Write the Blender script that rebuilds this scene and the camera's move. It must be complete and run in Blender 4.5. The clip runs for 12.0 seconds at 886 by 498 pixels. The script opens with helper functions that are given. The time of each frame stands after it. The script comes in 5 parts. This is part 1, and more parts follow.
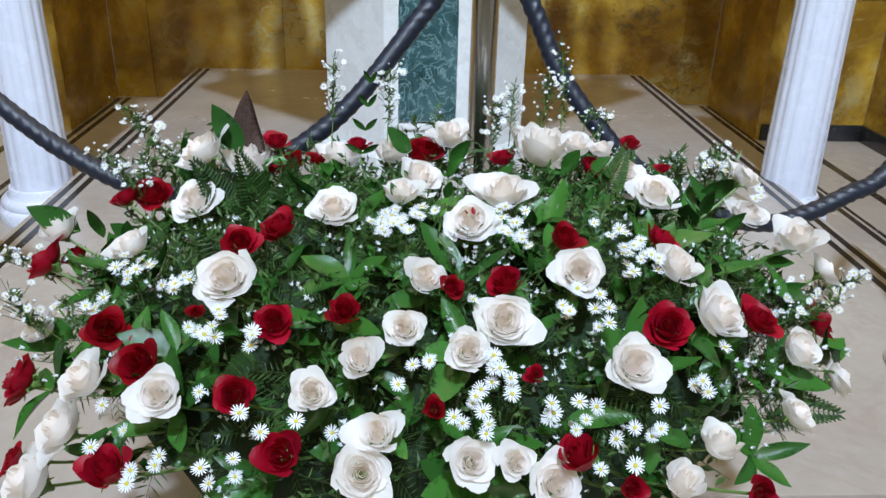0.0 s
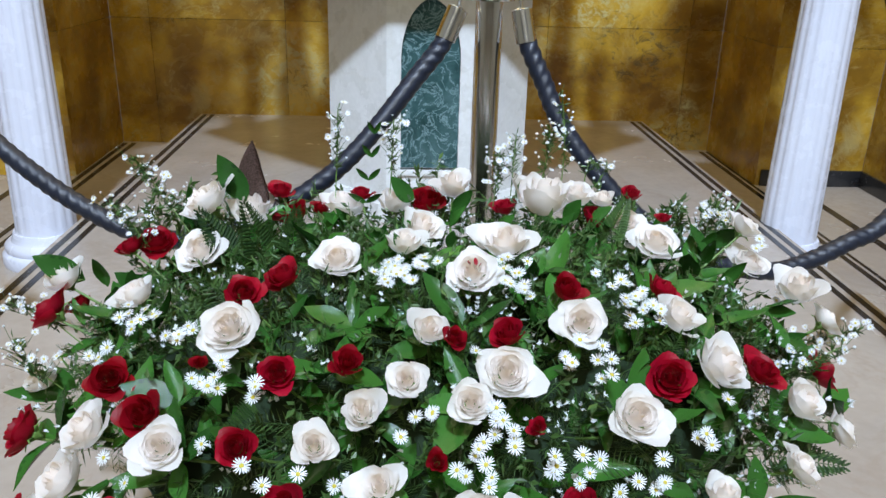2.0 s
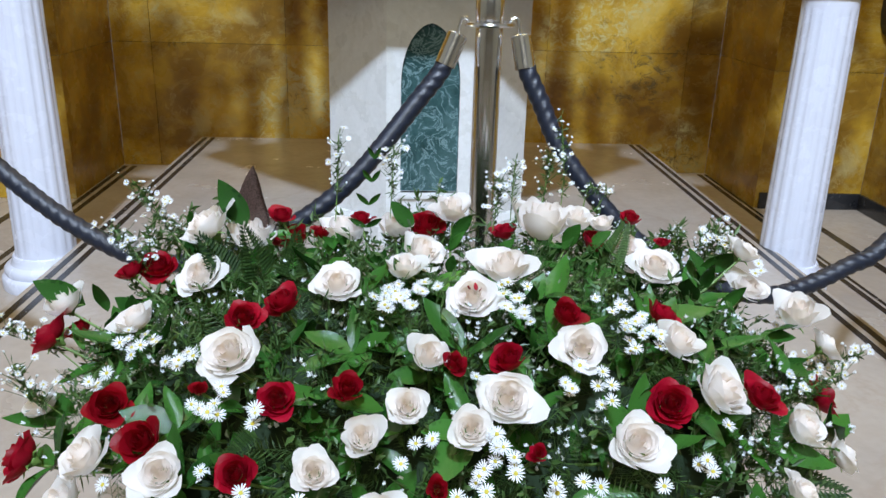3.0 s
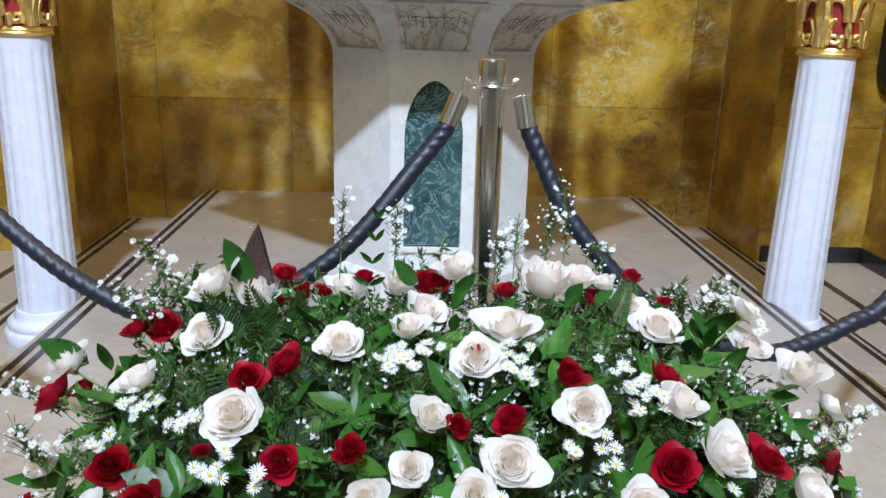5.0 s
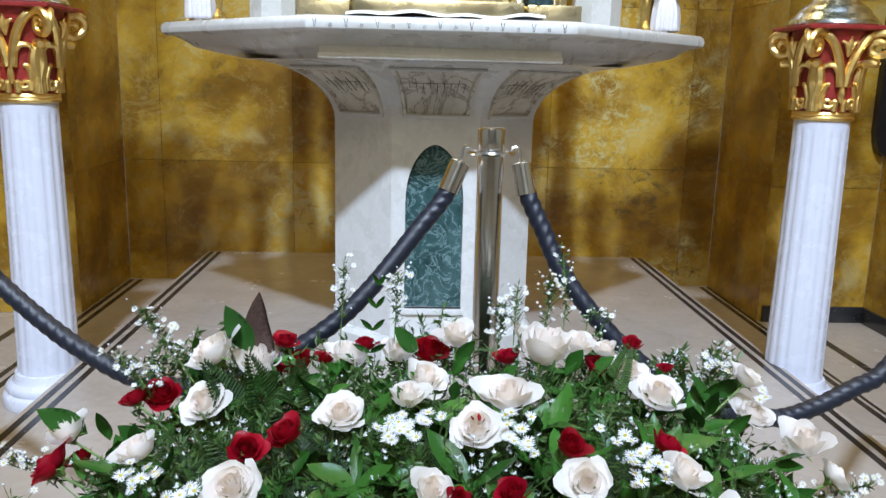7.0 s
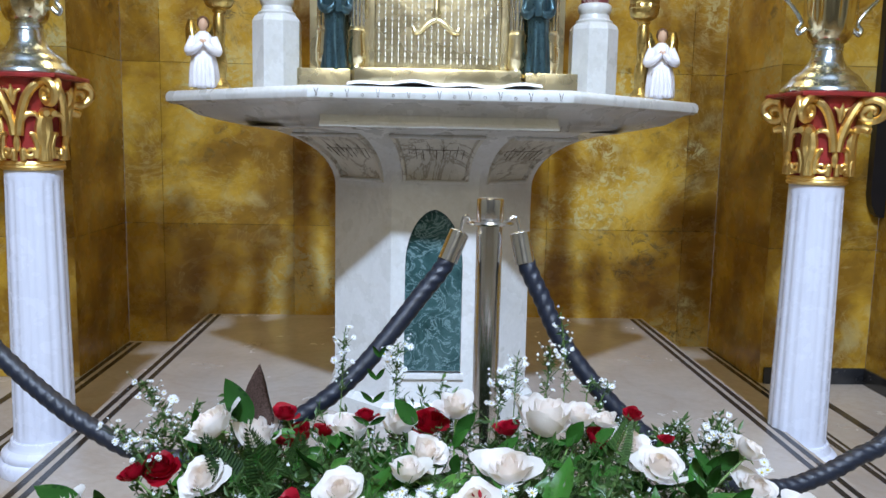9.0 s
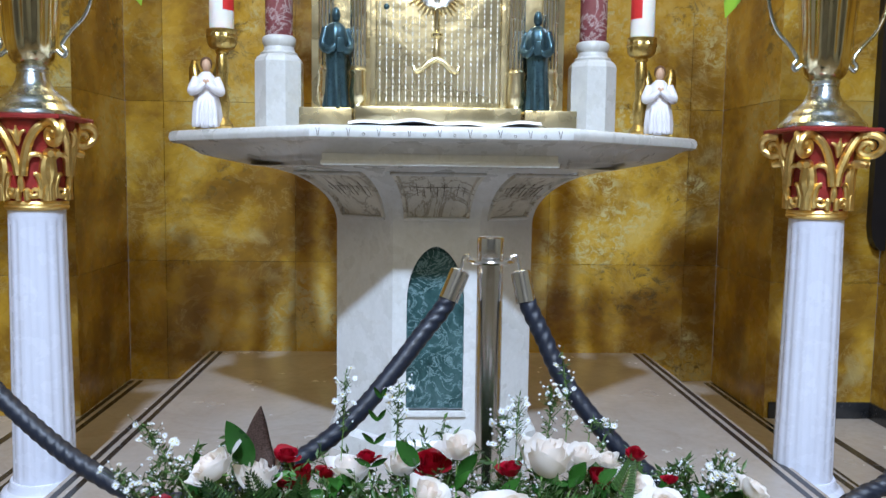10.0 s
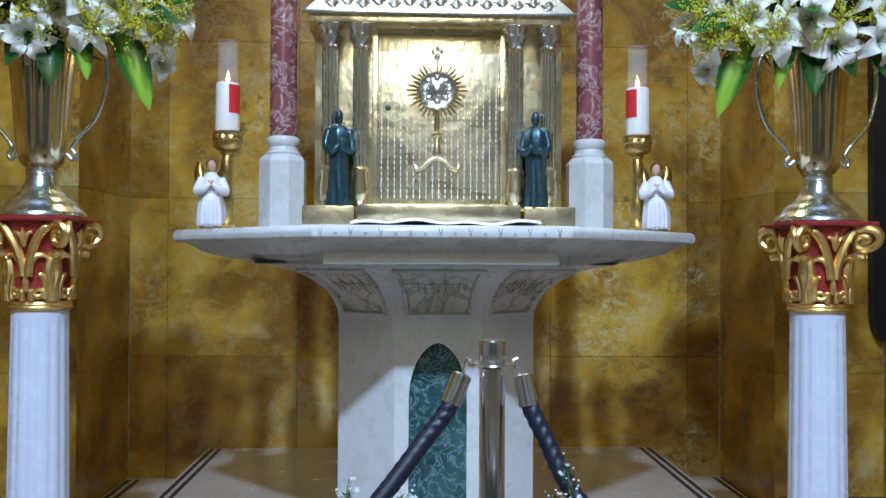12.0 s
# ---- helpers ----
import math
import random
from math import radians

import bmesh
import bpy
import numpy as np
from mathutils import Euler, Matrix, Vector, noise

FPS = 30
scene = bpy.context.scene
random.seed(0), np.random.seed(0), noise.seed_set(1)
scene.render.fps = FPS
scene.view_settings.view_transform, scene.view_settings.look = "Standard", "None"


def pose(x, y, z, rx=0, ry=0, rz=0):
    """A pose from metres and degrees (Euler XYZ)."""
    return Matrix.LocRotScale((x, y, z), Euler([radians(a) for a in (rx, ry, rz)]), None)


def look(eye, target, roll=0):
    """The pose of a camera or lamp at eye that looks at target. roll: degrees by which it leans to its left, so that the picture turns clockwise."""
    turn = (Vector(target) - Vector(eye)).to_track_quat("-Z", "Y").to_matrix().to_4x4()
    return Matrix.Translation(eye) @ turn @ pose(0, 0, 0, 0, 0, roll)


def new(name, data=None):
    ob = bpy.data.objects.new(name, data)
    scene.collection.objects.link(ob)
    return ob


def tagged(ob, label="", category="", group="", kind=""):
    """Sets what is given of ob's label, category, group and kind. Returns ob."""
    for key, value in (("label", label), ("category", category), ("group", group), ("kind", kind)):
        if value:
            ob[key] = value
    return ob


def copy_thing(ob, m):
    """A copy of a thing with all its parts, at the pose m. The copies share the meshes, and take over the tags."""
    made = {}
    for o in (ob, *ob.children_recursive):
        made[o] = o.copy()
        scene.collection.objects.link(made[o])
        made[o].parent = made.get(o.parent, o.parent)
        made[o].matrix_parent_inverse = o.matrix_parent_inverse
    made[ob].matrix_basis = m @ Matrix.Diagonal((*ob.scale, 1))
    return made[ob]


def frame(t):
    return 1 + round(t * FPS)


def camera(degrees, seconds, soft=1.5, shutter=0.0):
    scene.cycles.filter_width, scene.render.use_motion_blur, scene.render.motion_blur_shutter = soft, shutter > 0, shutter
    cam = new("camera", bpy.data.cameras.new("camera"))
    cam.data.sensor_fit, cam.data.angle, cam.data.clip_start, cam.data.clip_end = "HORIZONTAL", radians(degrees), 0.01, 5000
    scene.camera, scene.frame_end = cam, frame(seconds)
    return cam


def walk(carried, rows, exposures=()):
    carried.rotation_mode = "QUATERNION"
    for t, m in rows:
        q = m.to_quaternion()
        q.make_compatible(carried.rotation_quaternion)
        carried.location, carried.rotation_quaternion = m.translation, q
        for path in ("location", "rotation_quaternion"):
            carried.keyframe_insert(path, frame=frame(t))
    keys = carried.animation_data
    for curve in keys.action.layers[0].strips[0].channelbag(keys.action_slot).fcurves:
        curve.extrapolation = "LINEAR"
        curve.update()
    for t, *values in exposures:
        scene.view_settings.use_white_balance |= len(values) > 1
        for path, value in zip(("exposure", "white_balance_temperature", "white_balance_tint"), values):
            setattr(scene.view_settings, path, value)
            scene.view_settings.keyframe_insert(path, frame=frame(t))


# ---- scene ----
cam = camera(56.9, 12.0)
PATH = [
    (0, (0.007, 0.029, 0.982), (0.107, 1.854, 0.171), 1.6),
    (0.5, (0.006, 0.028, 0.986), (0.106, 1.864, 0.2), 1.5),
    (1, (0.007, 0.03, 0.989), (0.105, 1.875, 0.224), 1.5),
    (1.5, (0.006, 0.029, 0.992), (0.104, 1.887, 0.258), 1.5),
    (2, (0.005, 0.027, 0.993), (0.101, 1.893, 0.278), 1.6),
    (2.5, (0.005, 0.028, 0.996), (0.102, 1.902, 0.303), 1.5),
    (3, (0.004, 0.026, 0.998), (0.101, 1.91, 0.333), 1.6),
    (5, (0.002, 0.022, 1.013), (0.092, 1.943, 0.465), 1.6),
    (5.5, (0.004, 0.021, 1.017), (0.09, 1.952, 0.505), 1.4),
    (6, (0.003, 0.019, 1.021), (0.091, 1.958, 0.54), 1.5),
    (6.5, (0.003, 0.019, 1.025), (0.089, 1.967, 0.581), 1.5),
    (7, (0.003, 0.018, 1.028), (0.088, 1.973, 0.618), 1.4),
    (9, (0.002, 0.01, 1.051), (0.086, 1.99, 0.781), 1.2),
    (9.5, (0.003, 0.005, 1.058), (0.084, 1.99, 0.829), 1.1),
    (10, (0.004, 0.005, 1.062), (0.082, 1.995, 0.874), 0.8),
    (10.5, (0.006, 0.006, 1.066), (0.08, 2.0, 0.923), 0.7),
    (11, (0.004, 0.008, 1.073), (0.079, 2.005, 0.979), 0.5),
    (11.5, (0.003, 0.001, 1.083), (0.077, 1.999, 1.046), 0.4),
    (12, (0.003, -0.007, 1.095), (0.076, 1.992, 1.12), 0.3),
]
walk(cam, [(t, look(eye, target, roll)) for t, eye, target, roll in PATH], exposures=[(0.0, 0.12, 7000, 9), (5.0, 0.24, 7100, 11), (7.0, 0.18, 7050, 11), (9.5, 0.09, 6600, 11), (11.0, -0.07, 6600, 9), (12.0, -0.29, 5950, 9)])

# ---- light ----
world = bpy.data.worlds.new("world")
scene.world = world
world.use_nodes = True
world.node_tree.nodes["Background"].inputs[0].default_value = (0.75, 0.85, 1.0, 1)
world.node_tree.nodes["Background"].inputs[1].default_value = 0.15


def area_lamp(name, eye, target, size, watts, colour):
    data = bpy.data.lights.new(name, "AREA")
    data.shape, data.size, data.energy, data.color = "DISK", size, watts, colour
    ob = new(name, data)
    ob.matrix_world = look(eye, target)
    return ob


key = area_lamp("nave_spotlight", (-0.08, -3.75, 8.0), (0.1, 2.72, 0.6), 0.45, 136, (0.54, 0.71, 1.0))
key.data.spread = radians(52)
# Two broad unseen lamps, added as soft warm fill for the shadows.
area_lamp("nave_fill", (0.0, -5.0, 5.5), (0.1, 3.0, 0.6), 3.0, 168, (1.0, 0.96, 0.74))
area_lamp("ceiling_fill", (0.1, 1.5, 7.9), (0.1, 1.6, 0.0), 1.5, 65, (1.0, 0.88, 0.55))
# Unseen lamp added to brighten the amber wall and soften shadows on it.
area_lamp("wall_fill", (0.12, 3.95, 4.8), (0.12, 4.7, 0.5), 1.2, 34, (1.0, 0.83, 0.40))

# ---- materials ----


class Nodes:
    """A small wrapper to wire node materials briefly."""

    def __init__(self, name):
        self.m = bpy.data.materials.new(name)
        self.m.use_nodes = True
        self.t = self.m.node_tree
        self.b = self.t.nodes["Principled BSDF"]

    def n(self, kind, **kw):
        node = self.t.nodes.new(kind)
        for key, value in kw.items():
            if key in node.inputs:
                node.inputs[key].default_value = value
        return node

    def link(self, a, b):
        self.t.links.new(a, b)

    def coords(self, scale=(1, 1, 1), rot=(0, 0, 0)):
        tc = self.n("ShaderNodeTexCoord")
        mp = self.n("ShaderNodeMapping", Scale=scale, Rotation=rot)
        self.link(tc.outputs["Object"], mp.inputs["Vector"])
        return mp.outputs["Vector"]

    def noise(self, vec, scale, detail=4.0, rough=0.55, distort=0.0):
        node = self.n("ShaderNodeTexNoise", Scale=scale, Detail=detail, Roughness=rough, Distortion=distort)
        if vec is not None:
            self.link(vec, node.inputs["Vector"])
        return node.outputs["Fac"]

    def ramp(self, fac, stops):
        node = self.n("ShaderNodeValToRGB")
        els = node.color_ramp.elements
        while len(els) < len(stops):
            els.new(0.5)
        for el, (p, c) in zip(els, stops):
            el.position, el.color = p, (*c, 1)
        self.link(fac, node.inputs["Fac"])
        return node.outputs["Color"]

    def mix(self, fac, a, b, mode="MIX"):
        node = self.t.nodes.new("ShaderNodeMix")
        node.data_type, node.blend_type = "RGBA", mode
        f, a_s, b_s = node.inputs[0], node.inputs[6], node.inputs[7]
        for sock, v in ((f, fac), (a_s, a), (b_s, b)):
            if isinstance(v, bpy.types.NodeSocket):
                self.link(v, sock)
            else:
                sock.default_value = v if isinstance(v, (int, float)) else (*v, 1)
        return node.outputs[2]

    def bump(self, fac, strength, distance):
        node = self.n("ShaderNodeBump", Strength=strength, Distance=distance)
        self.link(fac, node.inputs["Height"])
        self.link(node.outputs["Normal"], self.b.inputs["Normal"])

    def set(self, **kw):
        for key, value in kw.items():
            sock = self.b.inputs[key.replace("_", " ")]
            if isinstance(value, bpy.types.NodeSocket):
                self.link(value, sock)
            else:
                sock.default_value = value if isinstance(value, (int, float)) else (*value, 1)
        return self.m


def stone(name, dark, mid, light, scale, rough, vein=None, veins=0.0, vein_scale=3.0, bump=0.0, vary=0.0):
    k = Nodes(name)
    v = k.coords()
    big = k.noise(v, scale, 6, 0.6, 0.6)
    col = k.ramp(big, [(0.32, dark), (0.5, mid), (0.68, light)])
    if vein:
        w = k.noise(v, vein_scale, 8, 0.65, 1.6)
        mask = k.ramp(w, [(0.47, (0, 0, 0)), (0.5, (veins,) * 3), (0.53, (0, 0, 0))])
        col = k.mix(mask, col, vein)
    fine = k.noise(v, scale * 25, 3)
    col = k.mix(0.12, col, k.ramp(fine, [(0.3, (0.3, 0.3, 0.3)), (0.7, (1, 1, 1))]), "MULTIPLY")
    if vary:
        oi = k.n("ShaderNodeObjectInfo")
        tint = k.ramp(oi.outputs["Random"], [(0.0, (1 - vary,) * 3), (1.0, (1, 1, 1))])
        col = k.mix(1.0, col, tint, "MULTIPLY")
    r = k.ramp(k.noise(v, scale * 4, 4), [(0.3, (rough * 0.8,) * 3), (0.7, (rough * 1.3,) * 3)])
    if bump:
        k.bump(fine, bump, 0.002)
    return k.set(Base_Color=col, Roughness=r)


def amber_stone():
    k = Nodes("amber_marble")
    v = k.coords((1, 1, 1.15))
    n1 = k.noise(v, 1.6, 8, 0.64, 0.25)
    base = k.ramp(n1, [(0.30, (0.13, 0.058, 0.012)), (0.45, (0.28, 0.14, 0.022)), (0.56, (0.54, 0.31, 0.042)), (0.70, (0.68, 0.49, 0.19))])
    n2 = k.noise(v, 3.6, 9, 0.68, 0.35)
    cloud = k.ramp(n2, [(0.55, (0, 0, 0)), (0.68, (0.55, 0.55, 0.55))])
    col = k.mix(cloud, base, (0.50, 0.40, 0.22))
    n3 = k.noise(v, 9.0, 9, 0.75, 1.5)
    n3b = k.noise(v, 1.1, 2, 0.5, 0.0)
    dirt = k.ramp(n3, [(0.53, (0, 0, 0)), (0.60, (0.85, 0.85, 0.85))])
    gate = k.ramp(n3b, [(0.52, (0, 0, 0)), (0.62, (1, 1, 1))])
    col = k.mix(k.mix(1.0, dirt, gate, "MULTIPLY"), col, (0.11, 0.075, 0.035))
    gate2 = k.ramp(k.noise(v, 1.7, 2, 0.5, 0.4), [(0.55, (0, 0, 0)), (0.61, (1, 1, 1))])
    fleck = k.ramp(k.noise(v, 17.0, 10, 0.8, 0.8), [(0.50, (0, 0, 0)), (0.56, (0.9, 0.9, 0.9))])
    col = k.mix(k.mix(1.0, fleck, gate2, "MULTIPLY"), col, (0.56, 0.46, 0.26))
    veins = k.ramp(k.noise(v, 2.4, 10, 0.7, 0.9), [(0.485, (0, 0, 0)), (0.5, (0.35, 0.35, 0.35)), (0.515, (0, 0, 0))])
    col = k.mix(veins, col, (0.55, 0.42, 0.22))
    oi = k.n("ShaderNodeObjectInfo")
    col = k.mix(1.0, col, k.ramp(oi.outputs["Random"], [(0, (0.62, 0.57, 0.50)), (1, (1.0, 1.0, 1.0))]), "MULTIPLY")
    col = k.mix(1.0, col, (0.99, 1.06, 0.90), "MULTIPLY")
    r = k.ramp(k.noise(v, 7, 4), [(0.3, (0.16,) * 3), (0.7, (0.36,) * 3)])
    return k.set(Base_Color=col, Roughness=r)


def simple(name, colour, rough, metal=0.0, vary=0.12, scale=20.0, bump=0.0, bump_d=0.001, **kw):
    k = Nodes(name)
    v = k.coords()
    n = k.noise(v, scale, 5, 0.6)
    lo = tuple(c * (1 - vary) for c in colour)
    hi = tuple(min(1, c * (1 + vary)) for c in colour)
    col = k.ramp(n, [(0.3, lo), (0.7, hi)])
    r = k.ramp(k.noise(v, scale * 3, 3), [(0.3, (rough * 0.8,) * 3), (0.7, (min(1, rough * 1.2),) * 3)])
    if bump:
        k.bump(k.noise(v, scale * 4, 3), bump, bump_d)
    return k.set(Base_Color=col, Roughness=r, Metallic=metal, **kw)


def see_through(k, colour, share):
    """Lets a share of the light pass through thin petals and leaves."""
    tr = k.t.nodes.new("ShaderNodeBsdfTranslucent")
    if isinstance(colour, bpy.types.NodeSocket):
        k.link(colour, tr.inputs["Color"])
    mx = k.t.nodes.new("ShaderNodeMixShader")
    mx.inputs[0].default_value = share
    out = k.t.nodes["Material Output"]
    k.link(k.b.outputs[0], mx.inputs[1])
    k.link(tr.outputs[0], mx.inputs[2])
    k.link(mx.outputs[0], out.inputs["Surface"])


def petal_mat(name, inner, outer, rough=0.5, shade=0.08):
    """Petals: each island a little different, paler towards the rim of the flower."""
    k = Nodes(name)
    tc = k.n("ShaderNodeTexCoord")
    sep = k.n("ShaderNodeSeparateXYZ")
    k.link(tc.outputs["Object"], sep.inputs[0])
    ln = k.n("ShaderNodeVectorMath")
    ln.operation = "LENGTH"
    flat = k.n("ShaderNodeCombineXYZ")
    k.link(sep.outputs[0], flat.inputs[0])
    k.link(sep.outputs[1], flat.inputs[1])
    k.link(flat.outputs[0], ln.inputs[0])
    col = k.ramp(ln.outputs["Value"], [(0.15, inner), (0.75, outer)])
    geo = k.n("ShaderNodeNewGeometry")
    col = k.mix(1.0, col, k.ramp(geo.outputs["Random Per Island"], [(0, (1 - shade,) * 3), (1, (1, 1, 1))]), "MULTIPLY")
    oi = k.n("ShaderNodeObjectInfo")
    col = k.mix(1.0, col, k.ramp(oi.outputs["Random"], [(0, (1 - shade, 1 - 1.4 * shade, 1 - 2 * shade)), (1, (1, 1, 1))]), "MULTIPLY")
    n = k.noise(tc.outputs["Object"], 9, 4)
    k.bump(n, 0.15, 0.02)
    see_through(k, col, 0.48)
    return k.set(Base_Color=col, Roughness=rough)


def leaf_mat(name, dark, light, rough=0.38):
    k = Nodes(name)
    v = k.coords()
    oi = k.n("ShaderNodeObjectInfo")
    geo = k.n("ShaderNodeNewGeometry")
    fac = k.mix(0.5, oi.outputs["Random"], geo.outputs["Random Per Island"])
    col = k.ramp(fac, [(0.1, dark), (0.9, light)])
    n = k.noise(v, 60, 4)
    col = k.mix(0.35, col, k.ramp(n, [(0.3, (0.5, 0.5, 0.5)), (0.7, (1, 1, 1))]), "MULTIPLY")
    k.bump(n, 0.2, 0.003)
    see_through(k, col, 0.22)
    return k.set(Base_Color=col, Roughness=rough)


M_WALL = amber_stone()
M_JOINT = simple("dark_joint", (0.05, 0.03, 0.012), 0.8)
M_FLOOR = stone("cream_marble_floor", (0.36, 0.31, 0.272), (0.41, 0.36, 0.318), (0.46, 0.412, 0.37), 1.2, 0.22, (0.33, 0.25, 0.2), 0.25, 1.4, vary=0.06)
M_BLACK = stone("black_marble", (0.012, 0.012, 0.014), (0.02, 0.021, 0.024), (0.035, 0.036, 0.04), 6, 0.22)
M_WHITE = stone("white_marble", (0.51, 0.51, 0.49), (0.59, 0.59, 0.57), (0.64, 0.64, 0.63), 2.2, 0.28, (0.52, 0.50, 0.45), 0.35, 2.5)
M_CREAM = stone("veined_cream_marble", (0.40, 0.37, 0.30), (0.56, 0.53, 0.45), (0.64, 0.61, 0.54), 5.0, 0.35, (0.16, 0.12, 0.07), 0.75, 4.0)
M_GREEN = stone("green_marble", (0.012, 0.035, 0.033), (0.03, 0.075, 0.075), (0.06, 0.12, 0.12), 7.0, 0.2, (0.24, 0.36, 0.37), 0.6, 13.0)
M_RED = stone("red_marble", (0.10, 0.03, 0.035), (0.2, 0.06, 0.065), (0.28, 0.10, 0.10), 7.0, 0.22, (0.55, 0.46, 0.44), 0.75, 7.5)
# For the unseen room shell; bluish to offset the warm fill in reflections.
M_SHELL = simple("bounce_shell", (0.52, 0.56, 0.62), 0.7, scale=3)
M_WHITEPAINT = simple("glossy_white_paint", (0.67, 0.70, 0.81), 0.26, vary=0.02, scale=5, bump=0.03)
M_REDPAINT = simple("red_paint", (0.26, 0.02, 0.018), 0.45, vary=0.3, scale=30)
M_GOLD = simple("gold_leaf", (0.92, 0.66, 0.25), 0.40, 1.0, vary=0.10, scale=25, bump=0.03)
M_BRASS = simple("old_brass", (0.60, 0.43, 0.15), 0.32, 1.0, vary=0.25, scale=50, bump=0.3)
M_SILVER = simple("silvered_brass", (0.68, 0.75, 0.78), 0.25, 1.0, vary=0.1, scale=12, bump=0.08)
M_URN = simple("worn_gilt_urn_metal", (0.82, 0.74, 0.50), 0.15, 1.0, vary=0.16, scale=9, bump=0.1)
M_CHROME = simple("polished_steel", (0.86, 0.87, 0.89), 0.19, 1.0, vary=0.05, scale=8)
M_BRONZE = simple("dark_bronze", (0.05, 0.10, 0.12), 0.32, 0.7, vary=0.3, scale=40)
M_ROPE = simple("black_rope", (0.010, 0.014, 0.026), 0.43, vary=0.3, scale=140, bump=0.5)
M_DARK = simple("black_lacquer", (0.008, 0.008, 0.01), 0.35, vary=0.2)

# ---- building blocks ----


def link_mesh(name, bm, mat, parent=None, label="", smooth=True):
    me = bpy.data.meshes.new(name)
    bmesh.ops.recalc_face_normals(bm, faces=bm.faces)
    bm.to_mesh(me)
    bm.free()
    me.materials.append(mat)
    if smooth:
        me.shade_smooth()
        try:
            me.set_sharp_from_angle(angle=radians(38))
        except AttributeError:
            pass
    ob = new(name, me)
    if parent:
        ob.parent = parent
    if label:
        ob["label"] = label
    return ob


def part(name, bm, mat, parent, label="", smooth=True):
    return link_mesh(name, bm, mat, parent, label, smooth)


def thing(name, m, label, category, group="", kind=""):
    ob = new(name)
    ob.empty_display_size = 0.05
    ob.matrix_basis = m
    return tagged(ob, label, category, group, kind)


def box(x0, x1, y0, y1, z0, z1, bevel=0.0, bm=None):
    own = bmesh.new()
    bmesh.ops.create_cube(own, size=1)
    for v in own.verts:
        v.co = ((x0 + x1) / 2 + v.co.x * (x1 - x0), (y0 + y1) / 2 + v.co.y * (y1 - y0), (z0 + z1) / 2 + v.co.z * (z1 - z0))
    if bevel:
        bmesh.ops.bevel(own, geom=own.edges[:], offset=bevel, segments=2, affect="EDGES", profile=0.7)
    return join(bm, own)


def join(bm, own):
    if bm is None:
        return own
    me = bpy.data.meshes.new("tmp")
    own.to_mesh(me)
    own.free()
    bm.from_mesh(me)
    bpy.data.meshes.remove(me)
    return bm


def lathe(profile, steps=40, bm=None, flute=None, centre=(0, 0)):
    """profile: (radius, z) from bottom to top. flute(angle, z): radius factor."""
    bm = bm or bmesh.new()
    rings = []
    for r, z in profile:
        ring = []
        for i in range(steps):
            a = 2 * math.pi * i / steps
            k = flute(a, z) if flute else 1
            ring.append(bm.verts.new((centre[0] + r * k * math.cos(a), centre[1] + r * k * math.sin(a), z)))
        rings.append(ring)
    for lo, hi in zip(rings, rings[1:]):
        for i in range(steps):
            bm.faces.new((lo[i], lo[(i + 1) % steps], hi[(i + 1) % steps], hi[i]))
    bm.faces.new(rings[0][::-1])
    bm.faces.new(rings[-1])
    return bm


def tube(points, radius, sides=8, bm=None, twist=0.0, lobes=0, depth=0.0):
    """A swept round bar. radius: a number or a function of 0..1; lobes and twist lay strands round it."""
    bm = bm or bmesh.new()
    pts = [Vector(p) for p in points]
    up, rings = Vector((0.123, 0.2, 1)).normalized(), []
    run = 0.0
    for i, p in enumerate(pts):
        d = (pts[min(i + 1, len(pts) - 1)] - pts[max(i - 1, 0)]).normalized()
        if i:
            run += (p - pts[i - 1]).length
        side = d.cross(up)
        if side.length < 1e-4:
            side = d.cross(Vector((1, 0, 0)))
        side.normalize()
        up2 = side.cross(d).normalized()
        up = up2
        r = radius(i / (len(pts) - 1)) if callable(radius) else radius
        ring = []
        for k in range(sides):
            a = 2 * math.pi * k / sides
            rr = r * (1 + depth * math.cos(lobes * (a + twist * run)))
            ring.append(bm.verts.new(p + rr * (math.cos(a) * side + math.sin(a) * up2)))
        rings.append(ring)
    for lo, hi in zip(rings, rings[1:]):
        for k in range(sides):
            bm.faces.new((lo[k], lo[(k + 1) % sides], hi[(k + 1) % sides], hi[k]))
    bm.faces.new(rings[0][::-1])
    bm.faces.new(rings[-1])
    return bm


def spline(points, steps=8):
    """A smooth line through the points (Catmull-Rom)."""
    p = [Vector(q) for q in points]
    p = [2 * p[0] - p[1], *p, 2 * p[-1] - p[-2]]
    out = []
    for a, b, c, d in zip(p, p[1:], p[2:], p[3:]):
        for i in range(steps):
            t = i / steps
            out.append(0.5 * (2 * b + (c - a) * t + (2 * a - 5 * b + 4 * c - d) * t * t + (3 * b - a - 3 * c + d) * t ** 3))
    return out + [p[-2]]


def loft(loops, bm=None, close=True):
    bm = bm or bmesh.new()
    rings = [[bm.verts.new(v) for v in loop] for loop in loops]
    n = len(rings[0])
    for lo, hi in zip(rings, rings[1:]):
        for i in range(n):
            bm.faces.new((lo[i], lo[(i + 1) % n], hi[(i + 1) % n], hi[i]))
    if close:
        bm.faces.new(rings[0][::-1])
        bm.faces.new(rings[-1])
    return bm


